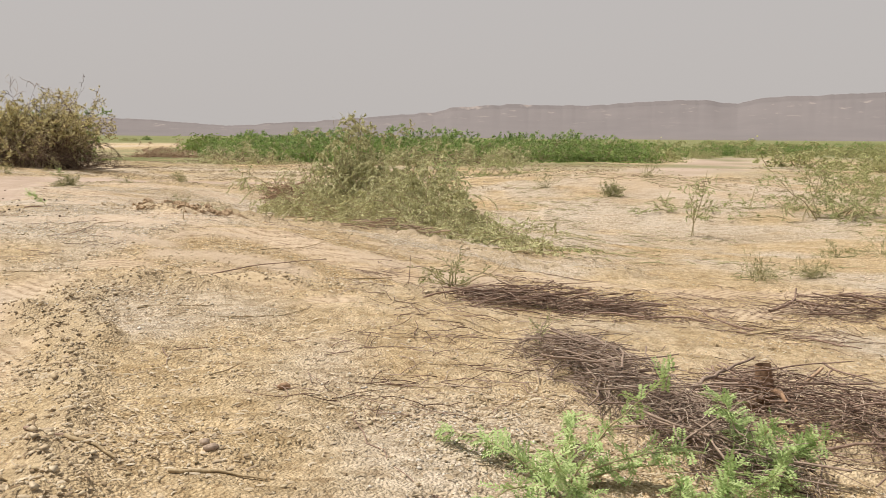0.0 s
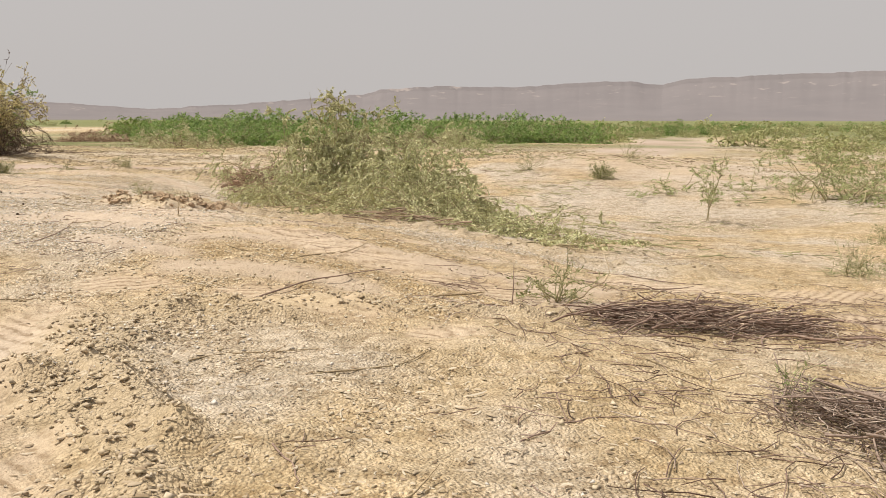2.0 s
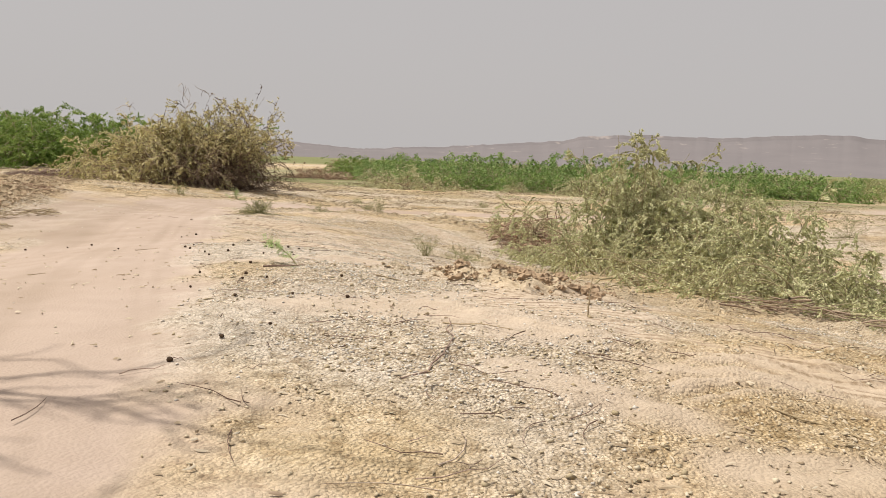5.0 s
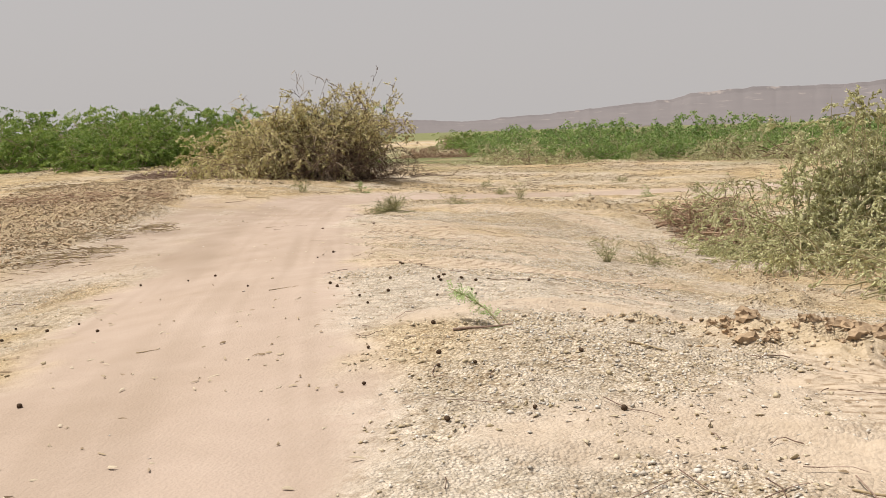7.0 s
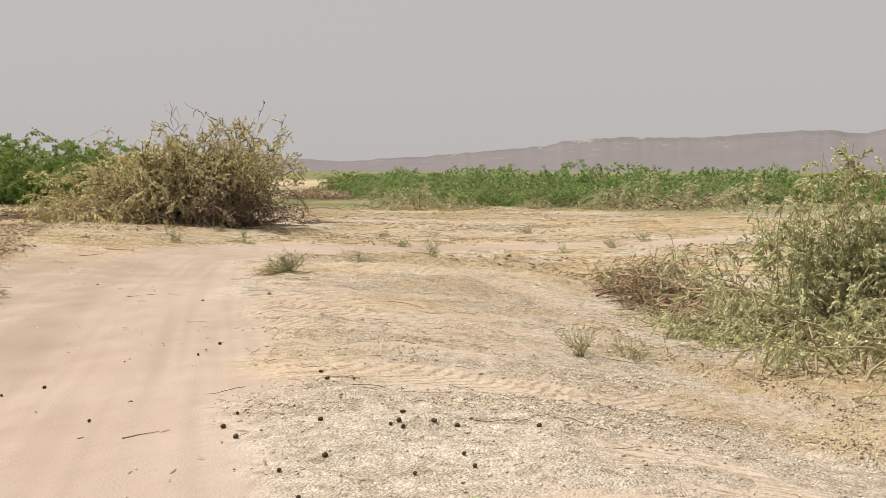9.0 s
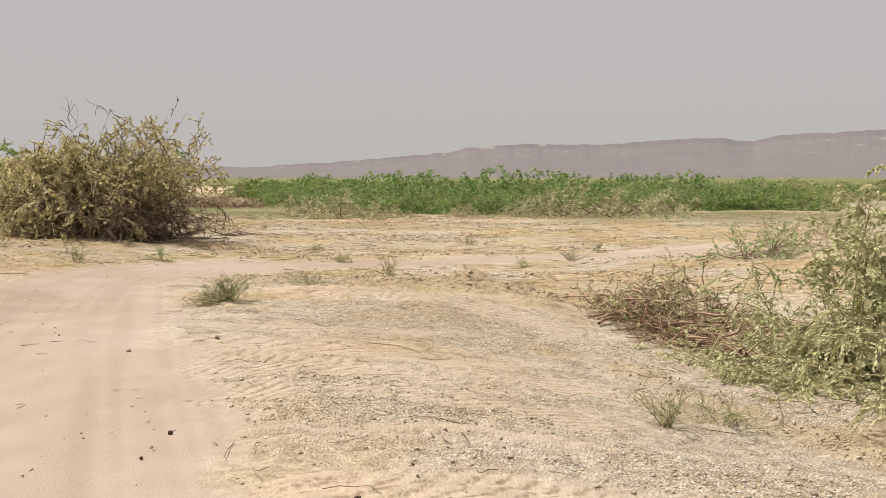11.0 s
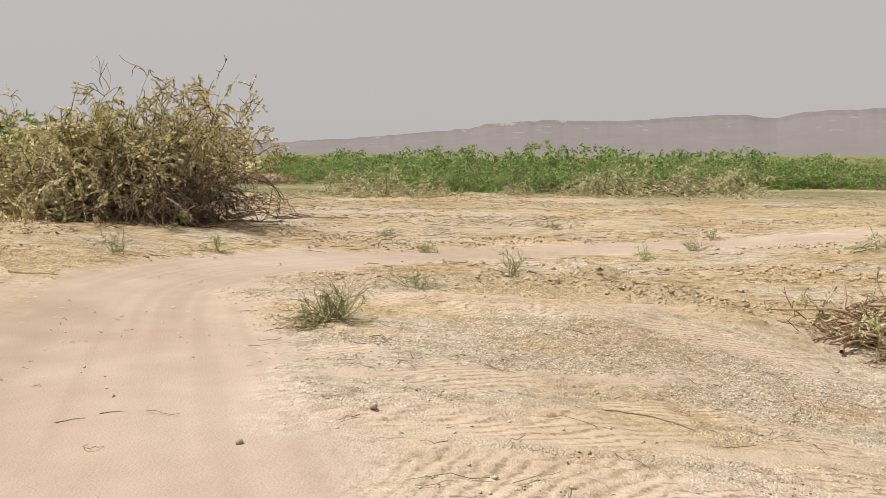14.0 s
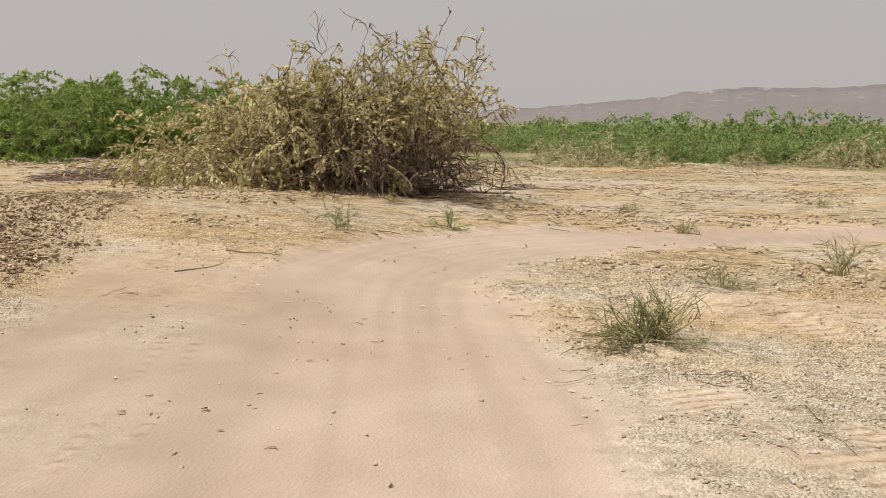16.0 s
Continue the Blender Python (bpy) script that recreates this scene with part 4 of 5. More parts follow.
# young trees and bushes on the sandy rise
heap("sapling", 6.3, 22.6, -1.0, (0.34, 0.34, 1.75), 71, "thin young mesquite sapling with sparse leaves", "sapling", LEAF_SAP, GREENSTEM, 3, 70, 620, (0.06, 0.02), (0.02, 0.12), 0.0, None, 0.014, twig_len=0.2, centre_spread=0.1)
heap("sapling", 7.4, 27.4, -0.70, (2.0, 1.4, 0.55), 72, "low spreading young mesquite with sparse leaves", "sapling", LEAF_SAP, GREENSTEM, 14, 190, 2600, (0.065, 0.02), (0.55, 1.0), 0.06, None, 0.014, twig_len=0.3)
heap("shrub", 11.0, 25.6, -0.80, (2.6, 1.8, 1.4), 73, "airy green mesquite shrub on sandy ground", "shrub", LEAF_SAP, GREENSTEM, 26, 620, 11000, (0.06, 0.022), (0.15, 1.0), 0.05, None, 0.022, twig_len=0.4)
heap("shrub", 13.6, 23.0, -0.80, (2.2, 1.6, 1.1), 74, "airy green mesquite shrub on sandy ground", "shrub", LEAF_SAP, GREENSTEM, 22, 460, 8000, (0.06, 0.022), (0.15, 1.0), 0.05, None, 0.022, twig_len=0.4)
low_plant("weed", 0.72, 6.75, 0.14, 0.36, 58, "slender yellow-green weed growing out of debris", LEAF_SAP, 7, 60, (0.04, 0.012), TUFT_STEM, "weed", 0.004, "scattered weeds", (0.02, 0.35))
low_plant("bushlet", 5.4, 29.4, 0.5, 0.5, 59, "rounded olive bushlet on sandy ground", LEAF_DULL, 60, 1900, (0.045, 0.016), TUFT_STEM, "shrub", 0.006, "", (0.02, 0.8))
heap("cut_sapling", -0.6, 37.0, -0.36, (1.2, 0.9, 0.75), 75, "half-felled green sapling with dark bare twigs", "sapling", LEAF_FRESH, TWIG, 16, 260, 3600, (0.07, 0.024), (0.3, 1.0), 0.06, None, 0.025, twig_len=0.4)
heap("cut_sapling", 2.0, 37.6, -0.15, (1.5, 1.0, 0.65), 76, "half-felled green sapling with sparse leaves", "sapling", LEAF_SAP, GREENSTEM, 18, 300, 4600, (0.07, 0.024), (0.2, 1.0), 0.05, None, 0.02, twig_len=0.4)


# ---------------------------------------------------------------- thickets, from a few grown kinds
def grown(name, size, seed, label, leafmat, stems, twigs, leaves, leaf, stemmat=GREENSTEM, tilt=(0.1, 0.85), droop=0.05):
    return heap(name, 0, -60 - seed, -4.0, size, seed, label, "shrub", leafmat, stemmat, stems, twigs, leaves, leaf, tilt, droop, None, 0.04, "", 0.0, 0.6, None, 0.3, False, flat=0.45, hug=0.45)


KINDS = [grown("mesquite_shrub", (2.0, 2.0, 2.4), 200 + i, "leafy bright green mesquite shrub in a thicket", LEAF_GREEN, 44, 400, 7000, (0.17, 0.08), GREENSTEM, (0.1, 1.0), 0.13) for i in range(4)]
TALL = [grown("mesquite_tree", (3.4, 3.4, 3.7), 210 + i, "tall leafy green mesquite behind cleared ground", LEAF_TREE, 60, 1080, 42000, (0.13, 0.06), GREENSTEM, (0.08, 1.0), 0.10) for i in range(2)]
DULL = [grown("scrub_bush", (1.8, 1.8, 1.2), 220 + i, "low dull green scrub bush on dry ground", LEAF_SCRUB, 20, 160, 1500, (0.22, 0.09), GREENSTEM, (0.2, 1.0)) for i in range(3)]
PALE = [grown("dry_brush", (2.6, 2.0, 1.5), 230 + i, "pale wilted cut brush lying before the thicket", STRAW, 40, 420, 4200, (0.20, 0.05), DRYSTEM, (0.3, 1.0), 0.14) for i in range(2)]


def plant(kinds, x, y, scale, rng, group, sink=0.05):
    ob = kinds[rng.integers(len(kinds))]
    z = float(land(np.array([x]), np.array([y]))[0]) - sink
    made = copy_thing(ob, pose(x, y, z, 0, 0, rng.uniform(0, 360)) @ Matrix.Diagonal((scale * rng.uniform(0.9, 1.15), scale * rng.uniform(0.9, 1.15), scale, 1)))
    made["group"] = group
    return made


rng = np.random.default_rng(5)
for x in np.arange(-24, 16, 2.1):
    front = np.interp(x, [-24, -13, -7.5, 0, 7.5, 15], [87, 70, 69, 71, 76, 77])
    for k in range(5):
        plant(KINDS, x + rng.uniform(-1, 1), front + 1.5 + k * 5.0 + rng.uniform(-1.5, 1.5), rng.uniform(0.82, 1.08) * (0.85, 0.95, 1.05, 1.2, 1.3)[k], rng, "green thicket")
for x in np.arange(17, 74, 2.6):
    for k in range(3):
        plant(KINDS if k else DULL, x + rng.uniform(-1.2, 1.2), np.interp(x, [17, 30, 74], [84, 104, 150]) + k * 8 + rng.uniform(-3, 3), rng.uniform(0.55, 0.85), rng, "green thicket")
for x, y, s in ((-29.5, 112, 0.9), (-27, 104, 0.7), (-22, 92, 0.75), (-25.5, 97, 0.8), (16.8, 77, 0.8), (22, 96, 0.9), (26, 104, 0.75), (19.5, 90, 0.7)):
    plant(KINDS, x, y, s, rng, "green thicket")
BROWNED = [grown("dry_brush", (2.4, 1.8, 1.0), 240, "low reddish-brown dead brush before a pale field", REDWOOD, 30, 300, 2600, (0.2, 0.05), REDWOOD, (0.3, 1.0), 0.1)]
plant(TALL, -34.0, 120.0, 0.82, rng, "green thicket")
plant(TALL, -31.6, 122.0, 0.62, rng, "green thicket")
for x, y, s in ((-27.4, 84, 1.1), (-29.2, 86, 0.9), (-25.6, 85, 0.8)):
    plant(BROWNED, x, y, s, rng, "dead brush by the field")
for x, y, s in ((-33, 47.5, 0.9), (-37.5, 53.5, 1.1), (-42, 50, 1.05), (-30, 52.5, 0.8), (-46, 45, 1.0), (-38.5, 46, 0.85), (-28.5, 50, 0.95), (-26.8, 48.6, 0.8), (-24.6, 51.5, 0.85), (-32, 45.6, 0.75), (-50, 52, 1.1), (-35, 58, 1.0), (-26.5, 54, 0.9), (-54, 46, 1.0), (-44, 58, 1.1)):
    plant(TALL, x, y, s, rng, "tall thicket")
for x, y, s in ((-16, 64.5, 1.15), (-14, 66, 0.9), (-18.5, 68, 0.8), (-0.2, 67.8, 1.4), (2.4, 69, 1.2), (-2.6, 68.4, 1.1), (4.6, 71, 0.9), (-8, 67, 0.5), (-5.0, 67.5, 0.5), (-30.5, 96, 0.6)):
    plant(PALE, x, y, s, rng, "cut brush before the thicket")
for _ in range(95):
    x, y = rng.uniform(14, 120), rng.uniform(50, 240)
    if abs(math.degrees(math.atan2(x, y)) - 30) < 22 and (y > 58 or x > 24):
        plant(DULL, x, y, rng.uniform(0.5, 1.25), rng, "scattered scrub")
for _ in range(46):
    x, y = rng.uniform(11, 36), rng.uniform(31, 66)
    if x > 13 + (y - 30) * 0.35:
        plant(DULL, x, y, rng.uniform(0.25, 0.5), rng, "scattered scrub")
for _ in range(170):
    a, d = radians(rng.uniform(-40, 44)), rng.uniform(170, 480)
    x, y = math.sin(a) * d, math.cos(a) * d
    if not (-34 < math.degrees(a) < -12 and d < 300):
        plant(KINDS if rng.random() < 0.2 else DULL, x, y, rng.uniform(0.8, 1.3), rng, "far scrub")
for ob in KINDS + TALL + DULL + PALE + BROWNED:      # the first of each kind stands far behind
    for o in list(ob.children_recursive) + [ob]:
        bpy.data.objects.remove(o)


# ---------------------------------------------------------------- dead brush
def stick(name, p0, p1, r, seed, label, mat, sag=0.06, lift=0.0, up=0.0, group="fallen sticks"):
    """A bent, tapering stick on the ground from p0 to p1."""
    rng = np.random.default_rng(seed)
    n = 9
    t = np.linspace(0, 1, n)
    p0, p1 = np.array(p0), np.array(p1)
    xy = p0[None] * (1 - t[:, None]) + p1[None] * t[:, None]
    length = np.linalg.norm(p1 - p0)
    across = np.array([-(p1 - p0)[1], (p1 - p0)[0]]) / length
    xy = xy + across[None] * (np.sin(t * math.pi) * sag * length * rng.choice([-1, 1]) + rng.normal(0, 0.015 * length, n))[:, None]
    z = relief(xy[:, 0], xy[:, 1])[0]
    z = np.convolve(np.pad(z, 1, mode="edge"), np.ones(3) / 3, "valid") + r * 0.8 + lift + up * t
    path = np.column_stack([xy - p0, z - z[0]])[None]
    geo = tubes(path, r * 0.8, r * 0.35, 6)
    me = np_mesh(name, *geo)
    me.materials.append(mat)
    ob = new(name, me)
    ob.matrix_world = pose(p0[0], p0[1], z[0])
    return tagged(ob, label, "stick", group)


def sticks(seed, rows):
    for i, (a, b, r, up) in enumerate(rows):
        stick("stick", a, b, r, seed + i, "thin dry stick lying on bare ground" if r < 0.011 else "thick weathered piece of dry branch", DRYSTEM if i % 3 else TWIG, 0.08 if r < 0.011 else 0.02, 0.0, up)


sticks(300, [((-2.09, 4.14), (-1.8, 3.98), 0.0144, 0), ((-1.82, 3.99), (-1.52, 3.83), 0.016, 0), ((-1.27, 3.79), (-0.83, 3.8), 0.0128, 0),
       ((-0.54, 4.92), (0.02, 3.73), 0.0059, 0), ((-2.6, 7.1), (-1.9, 7.4), 0.0068, 0), ((-1.9, 6.9), (-1.2, 7.5), 0.0076, 0), ((-0.9, 6.1), (-0.2, 6.5), 0.0059, 0),
       ((0.0, 7.6), (0.5, 7.1), 0.0068, 0), ((-0.6, 5.5), (0.35, 5.2), 0.0059, 0), ((-2.0, 5.9), (-1.85, 5.5), 0.0068, 0), ((-1.5, 5.3), (-1.3, 5.6), 0.0068, 0.05)])
sticks(330, [((-2.43, 8.7), (-1.42, 10.02), 0.0102, 0.06), ((-2.26, 10.41), (-1.67, 11.68), 0.0093, 0.03), ((-1.1, 9.32), (-0.64, 9.57), 0.0144, 0.02),
       ((-4.78, 10.38), (-4.87, 12.0), 0.0085, 0.02), ((-4.85, 11.9), (-4.35, 11.6), 0.0068, 0.03), ((-0.1, 9.2), (0.75, 10.8), 0.0093, 0.35),
       ((-0.45, 9.3), (-0.43, 9.36), 0.0076, 0.34), ((-3.0, 10.6), (-2.3, 10.3), 0.0068, 0), ((-4.4, 8.2), (-3.9, 8.5), 0.0085, 0),
       ((1.0, 11.0), (1.9, 11.5), 0.0102, 0.05), ((2.9, 8.3), (3.9, 9.2), 0.012, 0.1), ((3.4, 8.2), (3.5, 8.8), 0.0102, 0.05)])
sticks(360, [((-6.98, 14.18), (-6.6, 14.32), 0.0128, 0), ((-3.86, 12.5), (-3.84, 12.6), 0.0102, 0.26), ((-16.57, 29.08), (-15.94, 29.17), 0.0128, 0), ((-16.49, 27.89), (-16.26, 28.45), 0.0085, 0),
       ((-5.8, 14.0), (-5.55, 13.9), 0.0102, 0), ((-6.6, 23.4), (-5.8, 23.0), 0.0085, 0), ((-8.6, 20.5), (-8.0, 20.2), 0.0076, 0),
       ((-10.3, 25.2), (-9.9, 24.9), 0.0085, 0), ((-9.3, 23.9), (-8.7, 23.6), 0.0102, 0), ((0.9, 12.3), (2.2, 12.0), 0.0102, 0),
       ((-9.3, 13.9), (-9.15, 13.95), 0.0051, 0), ((-9.5, 16.4), (-9.3, 16.5), 0.0059, 0), ((-12.7, 23.2), (-12.55, 23.25), 0.0051, 0),
       ((-12.9, 23.0), (-12.75, 23.1), 0.0051, 0)])


def pile(name, x, y, half, rz, seed, label, mat, count, twigs, height, fan=0.35, thick=0.012, length=1.0, fine_r=0.0045, lie=0.35):
    """A pile of dead sticks roughly along one line, each of the larger ones a part, with a mat of fine twigs."""
    rng = np.random.default_rng(seed)
    ob = thing(name, x, y, ground_z(x, y) - 0.02, label, "brush pile", rz=rz)
    a, b = half
    c, s = math.cos(radians(rz)), math.sin(radians(rz))
    z0 = ground_z(x, y)

    def lay(n, ln):
        mid = np.column_stack([rng.uniform(-a, a, n), rng.normal(0, b * 0.45, n), np.zeros(n)])
        hump = height * np.exp(-(mid[:, 1] / b) ** 2 * 1.5) * (1 - 0.5 * (mid[:, 0] / a) ** 2)
        ang = rng.normal(0, fan, n) + math.pi * rng.integers(0, 2, n)
        way = np.column_stack([np.cos(ang), np.sin(ang), rng.normal(0, 0.12, n)])
        wx, wy = x + c * mid[:, 0] - s * mid[:, 1], y + s * mid[:, 0] + c * mid[:, 1]
        mid[:, 2] = land(wx, wy) - land(np.array([x]), np.array([y]))[0] + 0.02 + rng.uniform(0, 1, n) * hump
        l2 = ln * rng.uniform(0.5, 1.2, n)
        out = curves(mid - way * l2[:, None] * 0.5, way, l2, 7, rng, 0.03, 0.2, -0.25)
        out[..., 2] = mid[:, 2:3] + lie * (out[..., 2] - mid[:, 2:3])      # the sticks lie down
        return out

    big = lay(count, length)
    for i in range(count):
        r = thick * rng.uniform(0.6, 1.5)
        part("stick", tubes(big[i:i + 1], r, r * 0.5, 5), mat, ob)
    small = lay(twigs, length * 0.55)
    tagged(part("twigwork", tubes(small, fine_r, fine_r * 0.5, 3), mat, ob), kind="stuff")
    return ob


pile("brush_pile", 1.1, 9.0, (1.0, 0.34), 10, 81, "long low pile of dark dead branches", TWIG, 46, 460, 0.24, 0.5, 0.010, 0.95)
pile("brush_pile", 1.2, 5.45, (1.45, 0.32), -72, 82, "pile of grey bare twigs and split dead branches", GREYTWIG, 100, 1000, 0.3, 0.75, 0.0068, 0.8, 0.0035)
pile("brush_pile", 2.35, 5.15, (0.8, 0.75), -40, 83, "tangled heap of brown dead twigs and roots", TWIG, 50, 900, 0.3, 1.5, 0.008, 0.7, 0.0035)
pile("brush_pile", 4.9, 10.3, (0.9, 0.5), 10, 84, "small heap of dead twigs with some green", TWIG, 22, 300, 0.3, 0.7, 0.014, 0.8)
pile("brush_pile", 2.6, 8.6, (1.5, 0.6), -12, 85, "scattered thin dead branches on the ground", TWIG, 12, 90, 0.06, 0.7, 0.009, 0.8)
pile("brush_pile", -1.1, 17.2, (0.9, 0.3), -20, 86, "cut bare stems at the edge of a felled bush", CUTWOOD, 16, 110, 0.2, 0.5, 0.013, 0.8)
pile("brush_mat", -20.3, 26.2, (2.8, 1.4), 35, 87, "flattened mat of reddish-brown dead brush", REDWOOD, 44, 800, 0.2, 1.4, 0.008, 0.55, 0.007)
pile("brush_mat", -16.4, 22.0, (1.9, 0.9), 40, 88, "flattened mat of brown dead brush by the track", DRYSTEM, 30, 420, 0.06, 1.2, 0.006, 0.6, 0.006)
pile("brush_mat", -15.9, 19.6, (1.9, 0.9), 48, 89, "thin mat of straw-coloured dead twigs by the track", DRYSTEM, 30, 420, 0.06, 0.9, 0.008, 0.6, 0.006)
pile("brush_mat", -22.6, 31.6, (2.6, 1.2), 30, 90, "flattened mat of brown dead brush", DRYSTEM, 30, 420, 0.12, 1.4, 0.010, 0.7, 0.007)
pile("brush_mat", -24.5, 38.0, (1.6, 1.0), 20, 91, "dead branches strewn beside a brush heap", TWIG, 30, 500, 0.3, 0.6, 0.014, 1.1, 0.008)
pile("brush_pile", -5.15, 28.0, (0.95, 0.6), -50, 92, "reddish cut stems and roots of a felled bush", REDWOOD, 54, 420, 0.6, 0.9, 0.024, 1.0, 0.008, 0.9)
pile("brush_pile", -4.75, 26.2, (0.9, 0.35), -75, 93, "dark torn roots under a felled bush", REDWOOD, 26, 200, 0.35, 0.9, 0.02, 0.7, 0.008, 0.8)


def root_stump(x, y):
    """A grubbed-up root: a torn butt with short gnarled roots."""
    rng = np.random.default_rng(96)
    ob = thing("root_stump", x, y, ground_z(x, y) - 0.02, "torn reddish-brown root stump among dead twigs", "stump")
    part("butt", tubes(curves([[0, 0, 0]], [[0.35, -0.3, 0.8]], 0.34, 6, rng, 0, 0.12), 0.075, 0.05, 9), BARK, ob)
    for i in range(7):
        a = i * 0.9 + rng.uniform(-0.2, 0.2)
        r = rng.uniform(0.014, 0.03)
        part("root", tubes(curves([[0.05, -0.05, 0.14]], [[math.cos(a), math.sin(a), rng.uniform(-0.1, 0.5)]], rng.uniform(0.25, 0.55), 8, rng, 0.06, 0.25, 0.01), r, r * 0.4, 6), BARK if i % 2 else REDWOOD, ob)


root_stump(2.0, 5.5)
for k, (p0, p1, r, up) in enumerate((((0.98, 6.5), (1.2, 6.05), 0.036, 0.02), ((1.42, 5.0), (1.62, 4.25), 0.022, -0.12), ((1.5, 5.3), (2.05, 5.75), 0.02, 0.1))):
    stick("split_branch", p0, p1, r, 400 + k, "thick split grey branch on a pile of twigs", GREYTWIG, 0.03, 0.16, up, "split branches")


# ---------------------------------------------------------------- the tree beside the track that throws its shadow on it
def bare_tree(x, y):
    rng = np.random.default_rng(95)
    ob = thing("bare_tree", x, y, ground_z(x, y) - 0.1, "sparse bare-branched tree beside the track", "tree")
    trunk = curves([[0, 0, 0]], [[0.06, 0.0, 1]], 4.4, 8, rng, 0, 0.04)
    part("trunk", tubes(trunk, 0.10, 0.06, 8), BARK, ob)
    n = 13
    p, d = along(trunk, rng, n, 0.82)
    turn = np.linspace(-1.0, 0.8, n) + rng.normal(0, 0.1, n)
    limbs = curves(p, np.column_stack([np.cos(turn), np.sin(turn), np.full(n, 0.12)]), rng.uniform(2.2, 3.6, n), 14, rng, -0.01, 0.36)
    limbs[..., 2] = np.maximum(limbs[..., 2], 3.9)
    for i in range(n):
        part("branch", tubes(limbs[i:i + 1], 0.026, 0.009, 5), BARK, ob)
    p, d = along(limbs, rng, 5, 0.3)
    fine = curves(p, unit(d + rng.normal(0, 0.5, d.shape)), rng.uniform(0.4, 0.9, len(p)), 8, rng, -0.02, 0.3)
    fine[..., 2] = np.maximum(fine[..., 2], 3.85)
    tagged(part("twigwork", tubes(fine, 0.011, 0.006, 3), BARK, ob), kind="stuff")
    tagged(part("foliage", sprigs(fine[rng.random(len(fine)) < 0.4], rng, 9, 0.06, 0.03), LEAF_DULL, ob), kind="stuff")


bare_tree(-9.7, 9.4)


# ---------------------------------------------------------------- droppings, stones, litter
def pebble_mesh(name, seed, size, squash, mat, levels=1, jag=0.0):
    bm = bmesh.new()
    bmesh.ops.create_icosphere(bm, subdivisions=levels, radius=size)
    r = random.Random(seed)
    for v in bm.verts:
        v.co *= r.uniform(0.85 - jag, 1.12 + 0.4 * jag)
        v.co.x *= squash[0]
        v.co.y *= squash[1]
        v.co.z *= squash[2]
    me = bpy.data.meshes.new(name)
    bm.to_mesh(me)
    bm.free()
    for f in me.polygons:
        f.use_smooth = jag == 0.0
    me.materials.append(mat)
    return me


PELLETS = [pebble_mesh("dung_pellet", 1, 0.018, (1, 1, 0.85), DUNG, 2), pebble_mesh("dung_pellet", 2, 0.015, (1.5, 0.9, 0.8), DUNG, 2), pebble_mesh("dung_pellet", 3, 0.012, (1, 1, 0.9), DUNG, 2)]
rng = np.random.default_rng(8)


def lay_small(name, me, x, y, label, category, group, up):
    ob = new(name, me)
    ob.matrix_world = pose(x, y, ground_z(x, y) + up, 0, 0, float(rng.uniform(0, 360)))
    tagged(ob, label, category, group)


spots = [(-7.80, 16.50), (-7.76, 16.56), (-7.72, 16.48), (-7.55, 16.62), (-7.40, 16.60), (-8.27, 16.6), (-10.25, 19.85), (-8.05, 15.9), (-8.6, 17.1), (-6.9, 16.7), (-7.5, 15.6), (-6.04, 10.95), (-6.1, 10.4), (-5.9, 11.4)]
while len(spots) < 54:
    k = rng.random()
    if k < 0.55:
        s, off = rng.uniform(11.0, 19.0), rng.normal(1.9, 0.6)
    elif k < 0.9:
        s, off = rng.uniform(13.0, 20.5), rng.normal(-1.7, 0.7)
    else:
        s, off = rng.uniform(10, 20), rng.uniform(-2.5, 2.5)
    i = int(np.argmin([abs(q[1] - s) for q in TRACK]))
    (ax, ay), (bx, by) = TRACK[i], TRACK[i + 1]
    l = math.hypot(bx - ax, by - ay)
    spots.append((ax + off * (by - ay) / l + rng.normal(0, 0.15), s - off * (bx - ax) / l))
for x, y in spots:
    lay_small("dung_pellet", PELLETS[int(rng.integers(3))], x, y, "dark brown round dung pellet on pale sand", "dung pellet", "dung pellets", 0.012)
ROCKS = [pebble_mesh("stone", 5, 0.035, (1.2, 0.9, 0.6), STONE), pebble_mesh("stone", 6, 0.028, (1, 1, 0.7), STONE)]
for x, y in ((-1.15, 4.05), (-1.2, 4.12), (0.31, 4.48), (-10.9, 23.3), (-11.6, 22.6), (-9.2, 21.8), (-6.1, 19.2), (-17.6, 31.9), (-17.9, 32.1)):
    lay_small("stone", ROCKS[int(rng.integers(2))], x, y, "small pinkish-brown stone half sunk in soil", "stone", "loose stones", 0.01)
EARTH = island_material("earth_chunks", [(0.0, (0.31, 0.225, 0.145)), (1.0, (0.44, 0.335, 0.23))], 0.95, 0.1, 0, 14)
CHUNKS = [pebble_mesh("earth_clod", 20 + i, r, (1.25, 0.9, 0.8), EARTH, 2, 0.45) for i, r in enumerate((0.028, 0.04, 0.055, 0.07))]
for i in range(120):
    x = rng.uniform(-5.3, -3.5)
    lay_small("earth_clod", CHUNKS[int(3.99 * rng.random() ** 1.6)], x, 14.42 + 0.3 * (x + 4.6) ** 2 + rng.normal(0, 0.15), "rough lump of dug-up brown earth", "clod", "clods along the dug ridge", 0.004)
lay_small("wood_chunk", pebble_mesh("wood_chunk", 9, 0.03, (1.5, 0.8, 0.8), BARK, 2), -1.02, 5.22, "short dark brown chunk of wood on the ground", "wood", "", 0.02)


